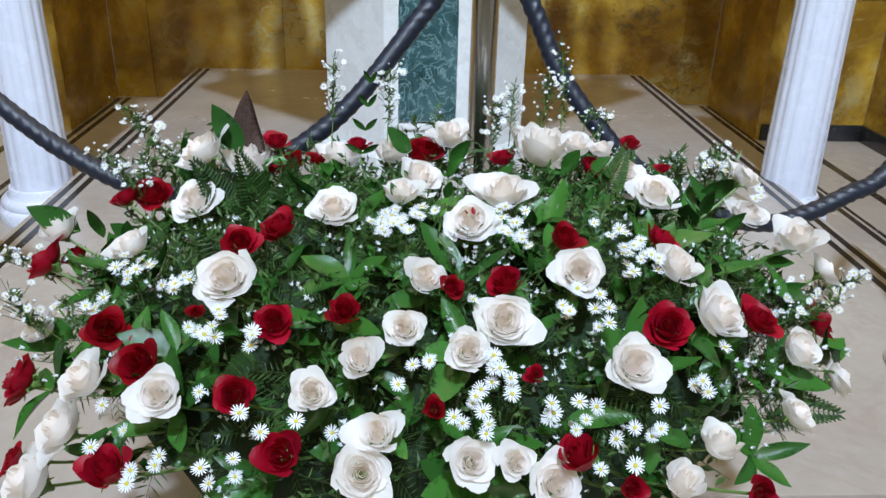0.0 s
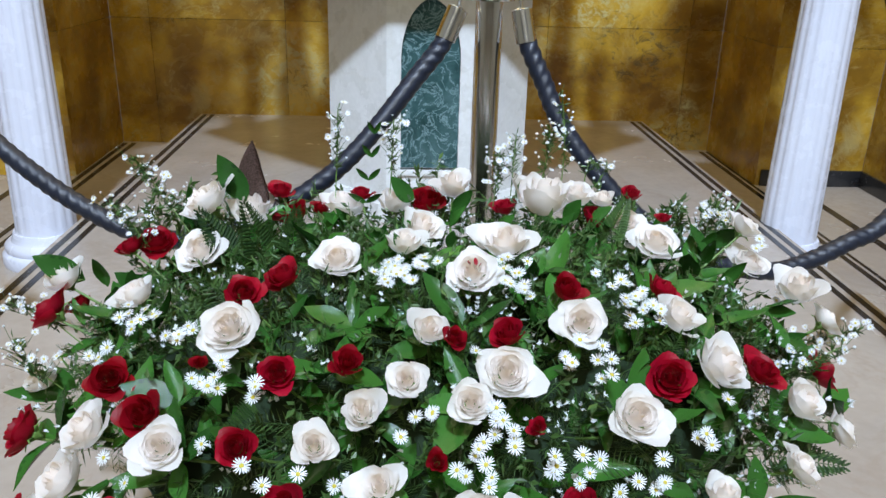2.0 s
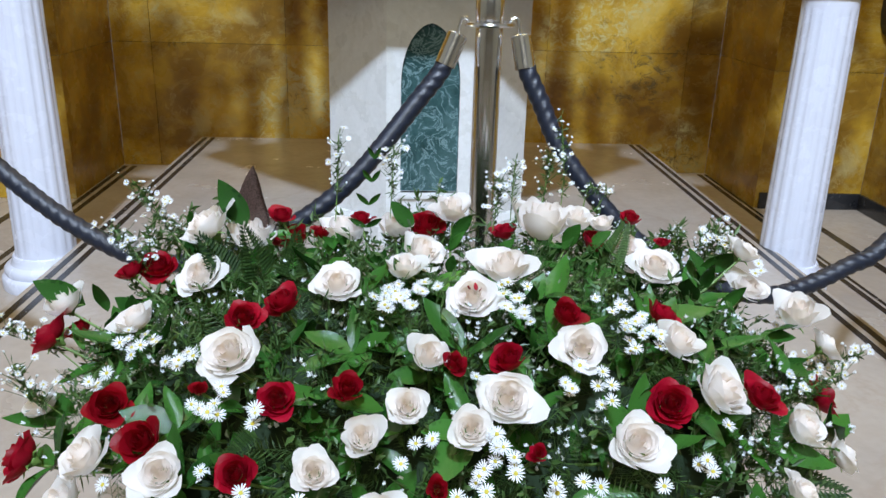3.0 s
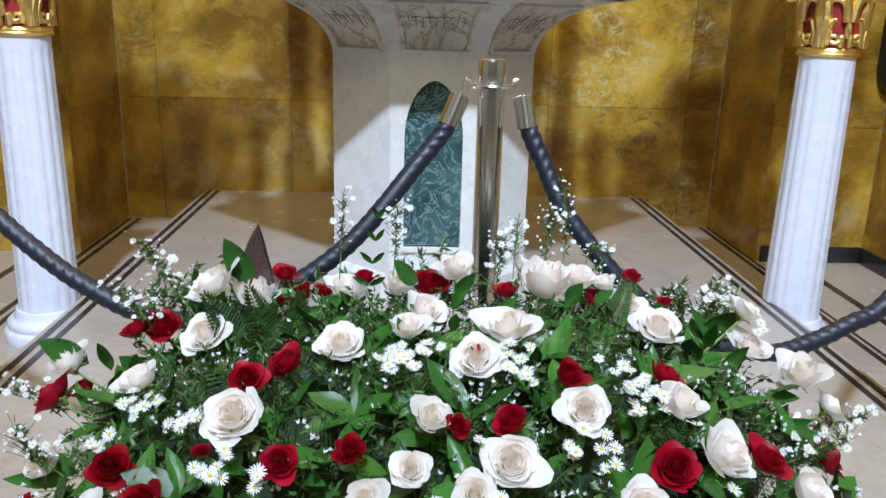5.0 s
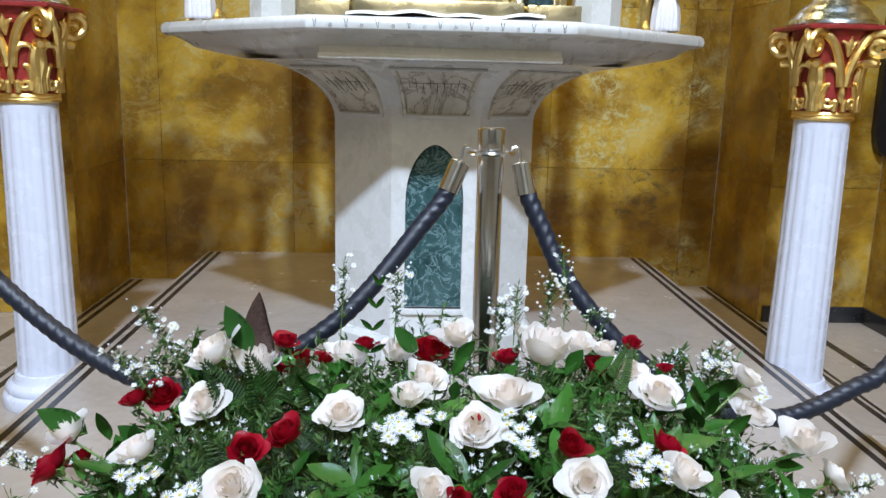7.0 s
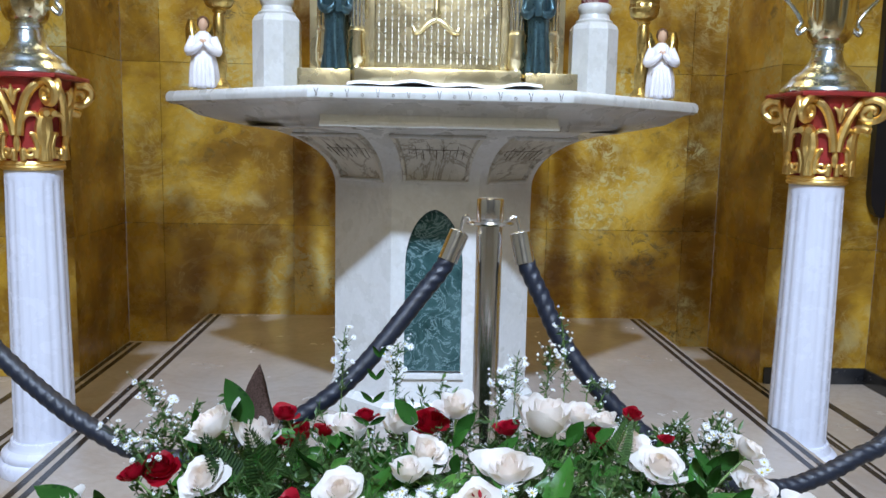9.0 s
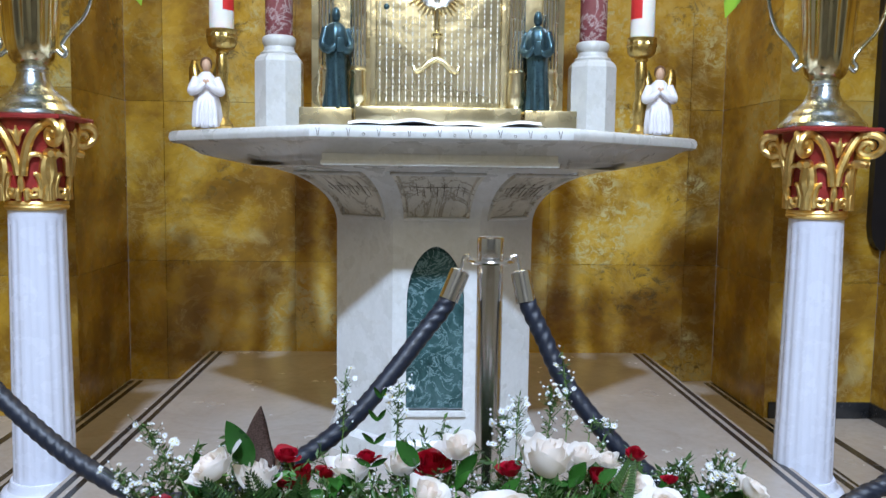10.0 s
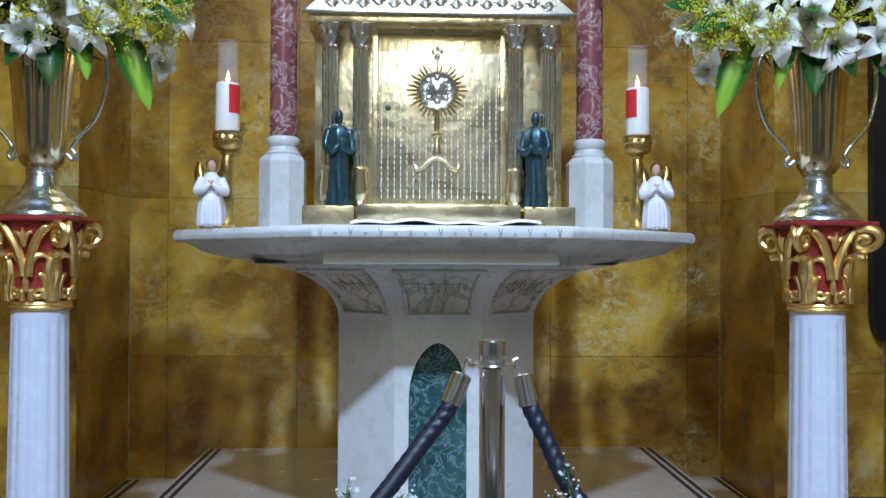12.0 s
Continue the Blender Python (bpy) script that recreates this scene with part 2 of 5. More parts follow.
# ---- the room ----
FLOOR_EDGE, LOW = 1.16, -0.17
PLAT_W, PLAT_E = -1.170, 1.408
WALL_Y, SIDE_Y, TOP = 4.76, 4.03, 8.2
tagged(part("floor_platform", box(PLAT_W, PLAT_E, FLOOR_EDGE, WALL_Y + 0.01, LOW + 0.001, 0.0, 0.004), M_FLOOR, None), "raised cream marble platform on which the altar stands", "floor", kind="structure")
tagged(part("floor", box(-5.0, 5.0, -9.2, 5.2, LOW - 0.20, LOW), M_FLOOR, None), "cream polished marble floor round the altar platform", "floor", kind="structure")
# Ceiling and three outer walls are unseen, added to bounce light back in.
tagged(part("ceiling", box(-5.2, 5.2, -9.4, 5.4, TOP, TOP + 0.2), M_SHELL, None), "unseen ceiling added to close the room and bounce light", "ceiling", kind="structure")
tagged(part("wall_unseen_south", box(-5.2, 5.2, -9.4, -9.2, LOW, TOP), M_SHELL, None), "unseen wall added to close the room and bounce light", "wall", kind="structure")
tagged(part("wall_unseen_east", box(5.0, 5.2, -9.2, 5.2, LOW, TOP), M_SHELL, None), "unseen wall added to close the room and bounce light", "wall", kind="structure")
tagged(part("wall_unseen_west", box(-5.2, -5.0, -9.2, 5.2, LOW, TOP), M_SHELL, None), "unseen wall added to close the room and bounce light", "wall", kind="structure")

# stepped amber wall: (name, from x, from y, to x, to y); its face looks towards the altar
XL2, XR2, XL3, XR3 = -1.625, 1.815, -2.25, 2.372
FACES = [
    ("wall_north", XL2, WALL_Y, XR2, WALL_Y), ("wall_reveal_west", XL2, SIDE_Y, XL2, WALL_Y), ("wall_reveal_east", XR2, WALL_Y, XR2, SIDE_Y),
    ("wall_pier_west", XL3, SIDE_Y, XL2, SIDE_Y), ("wall_pier_east", XR2, SIDE_Y, XR3, SIDE_Y),
    ("wall_side_west", XL3, 1.6, XL3, SIDE_Y), ("wall_side_east", XR3, SIDE_Y, XR3, 1.6),
]
ROW_Z = [LOW, 0.53, 1.44, 2.35, 3.26, 4.2, 5.2, 6.7, TOP]
for name, x0, y0, x1, y1 in FACES:
    d = Vector((x1 - x0, y1 - y0, 0))
    length = d.length
    d.normalize()
    out = Vector((-d.y, d.x, 0))  # into the wall
    turn = Matrix(((d.x, out.x, 0, x0), (d.y, out.y, 0, y0), (0, 0, 1, 0), (0, 0, 0, 1)))
    wall = part(name, box(0.004, length - 0.004, 0.022, 0.16, LOW, TOP), M_JOINT, None)
    wall.matrix_basis = turn
    tagged(wall, "wall clad in polished amber marble slabs with brown clouding", "wall", kind="structure")
    if name == "wall_north":
        cuts = [0.0, -1.41 - XL2, -0.665 - XL2, 0.81 - XL2, 1.62 - XL2, length]
    elif length > 1.2:
        cuts = [0.0, length * 0.34, length * 0.66, length]
    else:
        cuts = [0.0, length]
    for z0, z1 in zip(ROW_Z, ROW_Z[1:]):
        for a, b in zip(cuts, cuts[1:]):
            part("slab", box(a + 0.0012, b - 0.0012, 0.0, 0.02, z0 + 0.0012, z1 - 0.0012), M_WALL, wall, smooth=False)
for name, x0, x1, y0, y1 in (("baseboard_east", XR2 + 0.02, XR3 - 0.002, SIDE_Y - 0.016, SIDE_Y - 0.001), ("baseboard_side_east", XR3 - 0.016, XR3 - 0.001, 1.6, SIDE_Y - 0.018), ("baseboard_side_west", XL3 + 0.001, XL3 + 0.016, 1.6, SIDE_Y - 0.018)):
    tagged(part(name, box(x0, x1, y0, y1, LOW + 0.001, LOW + 0.085, 0.003), M_BLACK, None), "low black marble baseboard", "baseboard", kind="structure")

# black inlay lines let into the platform and into the lower floor
for name, x0, x1, z in (
    ("trim_inlay_west_inner", -1.108, -1.085, 0.0), ("trim_inlay_west_outer", -1.152, -1.129, 0.0),
    ("trim_inlay_east_inner", 1.325, 1.348, 0.0), ("trim_inlay_east_outer", 1.369, 1.392, 0.0),
    ("trim_low_west_inner", -1.568, -1.541, LOW), ("trim_low_west_outer", -1.618, -1.591, LOW),
    ("trim_low_east_inner", 1.755, 1.782, LOW), ("trim_low_east_outer", 1.797, 1.813, LOW),
    ("trim_side_west", -1.845, -1.808, LOW), ("trim_side_east", 1.989, 2.030, LOW),
):
    y0, y1 = (FLOOR_EDGE + 0.01, WALL_Y - 0.02) if z == 0.0 else (-3.0, (SIDE_Y if "side" in name else WALL_Y) - 0.035)
    tagged(part(name, box(x0, x1, y0, y1, z - 0.01, z + 0.0012), M_BLACK, None), "black marble strip inlaid in the floor", "floor inlay", kind="structure")

# ---- altar ----
AX = 0.094


def plan(front, side, y_front, y_side, y_back, z, soft=0.0):
    """A half-octagon outline of an altar part."""
    return [Vector((AX + x, y, z)) for x, y in ((-front, y_front), (front, y_front), (side, y_side), (side, y_back), (-side, y_back), (-side, y_side))]


altar = thing("altar", Matrix(), "white marble altar with a flared pedestal and broad table slab", "altar")
YF, YS, YB = 2.92, 3.12, 3.66
bm = bmesh.new()
loft([plan(0.185, 0.40, YF - 0.03, YS - 0.03, YB, z) for z in (0.0, 0.07)] + [plan(0.172, 0.385, YF - 0.018, YS - 0.018, YB, 0.085)], bm)
part("plinth", bm, M_WHITE, altar, smooth=False)

NW, NZ0, NZS, NZ1 = 0.104, 0.195, 0.585, 0.795


def arch(w, z0, zs, z1, n=10):
    pts = [(-w, z0), (-w, zs)]
    for i in range(1, n):
        t = i / n
        pts.append((-w * math.cos(t * math.pi / 2) ** 1.15, zs + (z1 - zs) * math.sin(t * math.pi / 2) ** 0.92))
    pts.append((0, z1))
    return pts + [(-x, z) for x, z in reversed(pts[:-1])]


# pedestal body: sides, and a front face cut by the pointed niche
bm = bmesh.new()
lo, hi = plan(0.155, 0.372, YF, YS, YB, 0.085), plan(0.155, 0.372, YF, YS, YB, 0.865)
lv, hv = [bm.verts.new(v) for v in lo], [bm.verts.new(v) for v in hi]
for i in range(1, 6):
    j = (i + 1) % 6
    bm.faces.new((lv[i], lv[j], hv[j], hv[i]))
inner = arch(NW, NZ0, NZS, NZ1)
iv = [bm.verts.new((AX + x, YF, z)) for x, z in inner]
bv = [bm.verts.new((AX + x, YF + 0.03, z)) for x, z in inner]
n = len(iv)
for i in range(n):
    bm.faces.new((iv[i], iv[(i + 1) % n], bv[(i + 1) % n], bv[i]))
half = n // 2
bm.faces.new([lv[0], hv[0]] + [iv[i] for i in range(half, -1, -1)])
bm.faces.new([hv[0], hv[1], iv[half]])
bm.faces.new([hv[1], lv[1]] + [iv[i] for i in range(n - 1, half - 1, -1)])
bm.faces.new([lv[1], lv[0], iv[0], iv[n - 1]])
part("pedestal", bm, M_WHITE, altar, smooth=False)
bm = bmesh.new()
pv = [bm.verts.new((AX + x * 1.02, YF + 0.026, z)) for x, z in arch(NW, NZ0 - 0.01, NZS, NZ1 + 0.01)]
qv = [bm.verts.new((v.co.x, v.co.y + 0.02, v.co.z)) for v in pv]
bm.faces.new(pv), bm.faces.new(qv[::-1])
for i in range(len(pv)):
    bm.faces.new((pv[i], pv[(i + 1) % len(pv)], qv[(i + 1) % len(pv)], qv[i]))
part("niche_panel", bm, M_GREEN, altar, "green marble panel with pale veins in a pointed arch", smooth=False)
part("sill", box(AX - 0.115, AX + 0.115, YF - 0.012, YF + 0.026, NZ0 - 0.022, NZ0, 0.004), M_WHITE, altar)

# cove up to the slab
def cove(t):
    a = t * math.pi / 2
    return 0.205 * (1 - math.cos(a)), 0.865 + 0.212 * math.sin(a)


def cove_plan(t, e=0.0):
    o, z = cove(t)
    return plan(0.155 + 0.55 * o, 0.372 + 1.55 * o + e, YF - 1.15 * o - e, YS - 0.9 * o - e, YB, z)


part("cove", loft([cove_plan(i / 12) for i in range(13)]), M_WHITE, altar)
for side in (0, 1, 5):
    bm = bmesh.new()
    grid = []
    for i in range(9):
        t = 0.10 + 0.62 * i / 8
        p = cove_plan(t, 0.0)
        a, b = p[side], p[(side + 1) % 6]
        nrm = Vector((b.y - a.y, a.x - b.x, -0.5)).normalized()
        grid.append([bm.verts.new(a.lerp(b, u) + nrm * h) for u, h in ((0.12, -0.004), (0.135, 0.012), (0.165, 0.012), (0.18, 0.0015), (0.82, 0.0015), (0.835, 0.012), (0.865, 0.012), (0.88, -0.004))])
    for r0, r1 in zip(grid, grid[1:]):
        for k in range(7):
            bm.faces.new((r0[k], r0[k + 1], r1[k + 1], r1[k]))
    panel = part("cove_panel", bm, M_CREAM, altar, "veined cream marble panel in a raised border")
    for t in (0.10, 0.72):
        p = cove_plan(t, 0.0)
        a, b = p[side], p[(side + 1) % 6]
        nrm = Vector((b.y - a.y, a.x - b.x, -0.5)).normalized()
        part("border", tube([a.lerp(b, u) + nrm * 0.005 for u in (0.13, 0.5, 0.87)], 0.0075, 8), M_WHITE, panel)

SF, SS = 2.50, 3.10


def slab_plan(e, z):
    """Outline of the table: an eight-sided board with short ends."""
    g = max(e, -0.095)
    f, w, yf, ys = 0.40 + 0.3 * g, 0.990 + e, SF - 0.9 * g, SS - 0.2 * g
    return [Vector((AX + x, y, z)) for x, y in ((-f, yf), (f, yf), (w, ys), (w, 6.24 - ys), (f, 6.24 - yf), (-f, 6.24 - yf), (-w, 6.24 - ys), (-w, ys))]


slab_rows = [(-0.300, 1.077), (-0.290, 1.080), (-0.200, 1.096), (-0.110, 1.116), (-0.070, 1.140), (-0.042, 1.152), (-0.012, 1.155), (0.0, 1.163), (0.004, 1.177), (0.0, 1.191), (-0.010, 1.199), (-0.016, 1.2)]
part("table_slab", loft([slab_plan(e, z) for e, z in slab_rows]), M_WHITE, altar, "thick white marble slab with a moulded edge")
part("lip", box(AX - 0.375, AX + 0.375, SF + 0.075, SF + 0.17, 1.079, 1.0945, 0.003), M_WHITE, altar)
for i in range(9):
    x = AX - 0.375 + 0.092 * i
    mark = tube([(x - 0.006, SF - 0.0035, 1.190), (x - 0.002, SF - 0.0035, 1.178), (x - 0.001, SF - 0.0035, 1.166)], 0.0009, 6)
    tube([(x + 0.006, SF - 0.0035, 1.190), (x + 0.003, SF - 0.0035, 1.178), (x + 0.002, SF - 0.0035, 1.166)], 0.0009, 6, mark)
    part("carved_notch", mark, M_JOINT, altar, "dark incised notch")
    if i < 8:
        part("carved_dot", tube([(x + 0.046 + 0.004 * math.cos(a), SF - 0.0035, 1.172 + 0.004 * math.sin(a)) for a in [0.7 * q for q in range(10)]], 0.0008, 6), M_JOINT, altar)
# a worn, illegible line of strokes cut into each panel of the cove
for side in (0, 1, 5):
    rows = []
    for t in (0.36, 0.42, 0.48, 0.54):
        p = cove_plan(t)
        a, b = p[side], p[(side + 1) % 6]
        nrm = Vector((b.y - a.y, a.x - b.x, -0.5)).normalized()
        rows.append([a.lerp(b, 0.24 + 0.065 * q) + nrm * 0.0035 for q in range(9)])
    strokes = tube([rows[2][q] for q in range(9)], 0.0007, 6)
    for q in range(9):
        tube([rows[0 if q % 3 else 1][q], rows[2][q], rows[3 if q % 2 else 2][q] - Vector((0, 0, 0.001))], 0.0010, 6, strokes)
    tagged(part("incised_strokes", strokes, M_JOINT, altar, "dark illegible strokes cut into the marble"), kind="stuff")

# ---- stanchion and ropes ----
PX, PY = 0.160, 1.60
post = thing("stanchion_post", pose(PX, PY, 0), "polished steel rope barrier post with a ring plate", "stanchion")
part("base", lathe([(0.13, 0.0), (0.132, 0.006), (0.128, 0.014), (0.09, 0.028), (0.04, 0.040), (0.026, 0.05)], 48), M_CHROME, post)
part("pole", lathe([(0.0255, 0.03), (0.0255, 0.885)], 40), M_CHROME, post)
part("cap", lathe([(0.026, 0.894), (0.0265, 0.897), (0.0265, 0.930), (0.0255, 0.9345), (0.023, 0.9365)], 40), M_CHROME, post)
part("ring_plate", lathe([(0.030, 0.884), (0.046, 0.885), (0.0475, 0.8885), (0.046, 0.892), (0.030, 0.8935)], 40), M_CHROME, post)
for s in (-1, 1):
    part("hook", tube(spline([(s * 0.038, 0, 0.888), (s * 0.042, -0.002, 0.899), (s * 0.052, -0.004, 0.898), (s * 0.056, -0.006, 0.884), (s * 0.058, -0.008, 0.872)], 6), 0.0032), M_CHROME, post)


def rope(name, pts, label):
    line = spline(pts, 22)
    ob = thing(name, Matrix(), label, "rope")
    part("cord", tube(line[5:-5], 0.0172, 24, twist=95.0, lobes=3, depth=0.065), M_ROPE, ob)
    for a, b in ((line[0], line[6]), (line[-1], line[-7])):
        d = (b - a).normalized()
        part("ferrule", tube([a, a + d * 0.004, a + d * 0.008, a + d * 0.06, a + d * 0.064], lambda t: 0.012 if t < 0.2 else 0.0195, 24), M_CHROME, ob, "chrome end ferrule")
    return ob


ROPE = "black twisted rope hanging from the post behind the flowers"
rope("barrier_rope", [(PX - 0.058, PY - 0.008, 0.872), (0.073, 1.58, 0.807), (0.027, 1.56, 0.749), (-0.083, 1.51, 0.619), (-0.186, 1.48, 0.538), (-0.31, 1.47, 0.475), (-0.41, 1.468, 0.455), (-0.497, 1.47, 0.470), (-0.581, 1.48, 0.512), (-0.657, 1.50, 0.557), (-0.758, 1.53, 0.632), (-0.87, 1.545, 0.745), (-0.972, 1.56, 0.872)], ROPE)
rope("barrier_rope", [(PX + 0.058, PY - 0.008, 0.872), (0.230, 1.58, 0.816), (0.261, 1.56, 0.748), (0.304, 1.53, 0.660), (0.400, 1.49, 0.548), (0.50, 1.472, 0.468), (0.60, 1.468, 0.418), (0.714, 1.47, 0.400), (0.797, 1.485, 0.416), (0.88, 1.50, 0.451), (0.95, 1.515, 0.486), (1.07, 1.54, 0.64), (1.19, 1.56, 0.872)], ROPE)
for x in (-1.03, 1.25):
    copy_thing(post, pose(x, 1.568, 0, 0, 0, 0))

# ---- column pedestals with capitals ----
CY = 2.93


def on_stand(x, z):
    """A place on the axis of a column stand; the stand is worked out at 1:1.1."""
    return Matrix.Translation((x, CY, -0.107)) @ Matrix.Scale(1.0986, 4) @ Matrix.Translation((0, 0, z))


def shaft_flute(a, z):
    fade = max(0.0, min(1.0, (z - 0.058) / 0.02)) * max(0.0, min(1.0, (0.902 - z) / 0.016))
    return 1 - 0.026 * fade * max(0.0, math.cos(a * 16)) ** 0.5


def bell(z):
    t = (z - 0.945) / 0.26
    return 0.089 + 0.012 * t + 0.045 * max(0, t - 0.45) ** 1.5


def on_face(u, z, lift=0.0):
    """A point on the front face of the capital; u across, z up."""
    return Vector((u, -(math.sqrt(max(bell(z) ** 2 - min(u, 0.074) ** 2 if abs(u) < 0.074 else bell(z) ** 2 - 0.074 ** 2, 0.001)) + max(0.0, abs(u) - 0.074) * 0.75 + lift), z))


def face_line(pts, radius, lift, steps=8):
    flat = spline([(u, 0, z) for u, z in pts], steps)
    return tube([on_face(p.x, p.z, lift) for p in flat], radius, 8)


def spiral(cu, cz, r, turns, sign, start):
    n = 26
    return [(cu + sign * r * (1 - 0.85 * i / n) * math.cos(start - 2 * math.pi * turns * i / n), cz + r * (1 - 0.85 * i / n) * math.sin(start - 2 * math.pi * turns * i / n)) for i in range(n + 1)]


def column_stand(x):
    ob = thing("column_stand", on_stand(x, 0), "white fluted column stand with a red and gold capital", "column stand", "column stands beside the altar")
    part("base", lathe([(r, z - 0.0573) for r, z in ((0.144, 0.0), (0.146, 0.006), (0.146, 0.036), (0.142, 0.042), (0.132, 0.046), (0.135, 0.054), (0.135, 0.066), (0.129, 0.075), (0.114, 0.080), (0.109, 0.090), (0.107, 0.102), (0.104, 0.108))], 48), M_WHITEPAINT, ob)
    rows = [0.047, 0.055, 0.063, 0.071, 0.079] + [0.2 + 0.08 * i for i in range(8)] + [0.86, 0.885, 0.890, 0.895, 0.900, 0.906, 0.93]
    part("shaft", lathe([(0.0965 - 0.0115 * z / 0.93, z) for z in rows], 160, flute=shaft_flute), M_WHITEPAINT, ob)
    cap = part("capital", lathe([(0.085, 0.928)] + [(bell(z), z) for z in (0.945, 0.98, 1.02, 1.06, 1.10, 1.14, 1.17, 1.19, 1.205)], 48), M_REDPAINT, ob, "red bell with gilded scrolls")
    part("ring", lathe([(0.087, 0.926), (0.094, 0.930), (0.096, 0.936), (0.092, 0.942), (0.095, 0.947), (0.092, 0.955), (0.086, 0.957)], 48), M_GOLD, cap, "gilded ring")
    outline = []
    for k in range(4):
        a = radians(90 * k - 45)
        for t in range(10):
            b = a + radians(90) * t / 10
            w = abs(2 * t / 10 - 1)
            r = 0.138 + (0.190 - 0.138) * w ** 3.0
            outline.append((r * math.cos(b), r * math.sin(b)))
    part("abacus", loft([[Vector((px * e, py * e, z)) for px, py in outline] for e, z in ((0.93, 1.205), (1.0, 1.209), (1.0, 1.217), (0.97, 1.221))]), M_REDPAINT, cap, "red cover plate", smooth=False)
    pieces = []
    for sg in (-1, 1):
        sp = spiral(sg * 0.100, 1.160, 0.040, 1.35, sg, math.pi * 0.55)
        stem = [(sg * 0.006, 1.035), (sg * 0.014, 1.085), (sg * 0.034, 1.145), (sg * 0.062, 1.185)]
        pieces.append(("volute", face_line(stem + sp, lambda t: 0.0145 - 0.006 * t, 0.010, 5)))
        pieces.append(("scroll", face_line([(sg * 0.014, 0.958), (sg * 0.012, 0.985)] + spiral(sg * 0.034, 0.985, 0.018, 1.1, -sg, 0.2), lambda t: 0.0095 - 0.004 * t, 0.006, 4)))
        pieces.append(("leaf", face_line([(sg * 0.064, 0.958), (sg * 0.066, 1.0), (sg * 0.060, 1.05), (sg * 0.068, 1.095), (sg * 0.094, 1.108), (sg * 0.114, 1.102)], lambda t: 0.023 - 0.013 * t, 0.002, 6)))
        pieces.append(("leaflet", face_line([(sg * 0.012, 1.075), (sg * 0.030, 1.098), (sg * 0.052, 1.100), (sg * 0.060, 1.088)], lambda t: 0.012 - 0.006 * t, 0.009, 5)))
        pieces.append(("leaflet", face_line([(sg * 0.05, 0.965), (sg * 0.052, 1.0), (sg * 0.044, 1.035), (sg * 0.034, 1.04)], lambda t: 0.013 - 0.006 * t, 0.005, 5)))
    pieces.append(("palmette", face_line([(0, 1.125), (0, 1.155), (0, 1.186)], lambda t: 0.003 + 0.009 * math.sin(math.pi * min(1, t * 1.1)), 0.012, 5)))
    for sg in (-1, 1):
        pieces.append(("palmette", face_line([(sg * 0.004, 1.15), (sg * 0.014, 1.166), (sg * 0.026, 1.172)], lambda t: 0.008 - 0.004 * t, 0.012, 4)))
    pieces.append(("bud", face_line([(0, 0.985), (0, 1.01), (0, 1.04)], lambda t: 0.004 + 0.007 * math.sin(math.pi * t), 0.010, 5)))
    for name, bm in pieces:
        first = part(name, bm, M_GOLD, cap)
        for k in (1, 2, 3):
            twin = new(name, first.data)
            twin.parent = cap
            twin.matrix_basis = pose(0, 0, 0, 0, 0, 90 * k)
    return ob


column_stand(-1.310)
column_stand(1.479)

# ---- urns ----


def urn(x):
    ob = thing("flower_urn", on_stand(x, 1.2215), "tall silvered metal urn with two curved handles", "urn", "urns on the column stands")
    part("foot", lathe([(0.134, 0.0), (0.137, 0.004), (0.136, 0.012), (0.128, 0.020), (0.114, 0.034), (0.108, 0.042), (0.104, 0.052), (0.084, 0.066), (0.062, 0.085), (0.050, 0.110), (0.045, 0.135)], 56), M_SILVER, ob)
    part("collar", lathe([(0.044, 0.134), (0.049, 0.137), (0.046, 0.143), (0.049, 0.150), (0.045, 0.156)], 48), M_SILVER, ob)
    part("body", lathe([(0.044, 0.155), (0.056, 0.163), (0.067, 0.180), (0.073, 0.200), (0.077, 0.240), (0.083, 0.330), (0.091, 0.430), (0.102, 0.520), (0.118, 0.590), (0.134, 0.625), (0.137, 0.632), (0.132, 0.632), (0.118, 0.60)], 64, flute=lambda a, z: 1 + 0.032 * math.cos(a * 14) * (1 if 0.2 < z < 0.55 else 0)), M_URN, ob)
    for s in (-1, 1):
        line = spline([(s * 0.078, 0, 0.205), (s * 0.098, 0, 0.188), (s * 0.106, 0, 0.205), (s * 0.094, 0, 0.226), (s * 0.120, 0, 0.265), (s * 0.165, 0, 0.315), (s * 0.192, 0, 0.385), (s * 0.203, 0, 0.47), (s * 0.190, 0, 0.55), (s * 0.150, 0, 0.585), (s * 0.118, 0, 0.575)], 7)
        part("handle", tube(line, lambda t: 0.0075 - 0.002 * t, 10), M_SILVER, ob)
    return ob


urn(-1.310)
urn(1.479)

# ---- things on the altar ----
TY, TZ = 3.22, 1.2
M_CANDLE = simple("white_wax", (0.80, 0.76, 0.70), 0.45, vary=0.03, Subsurface_Weight=0.3, Subsurface_Scale=0.02)
M_BAND = simple("band_red", (0.62, 0.03, 0.03), 0.4, vary=0.1)
M_CLOTH = simple("white_linen", (0.80, 0.80, 0.80), 0.85, vary=0.04, scale=200, bump=0.3)
k = Nodes("flame")
M_FLAME = k.set(Base_Color=(1.0, 0.6, 0.2), Emission_Color=(1.0, 0.55, 0.18), Emission_Strength=14.0)
k = Nodes("clear_glass")
M_GLASS = k.set(Base_Color=(0.9, 0.92, 0.95), Roughness=0.05, Alpha=0.06)


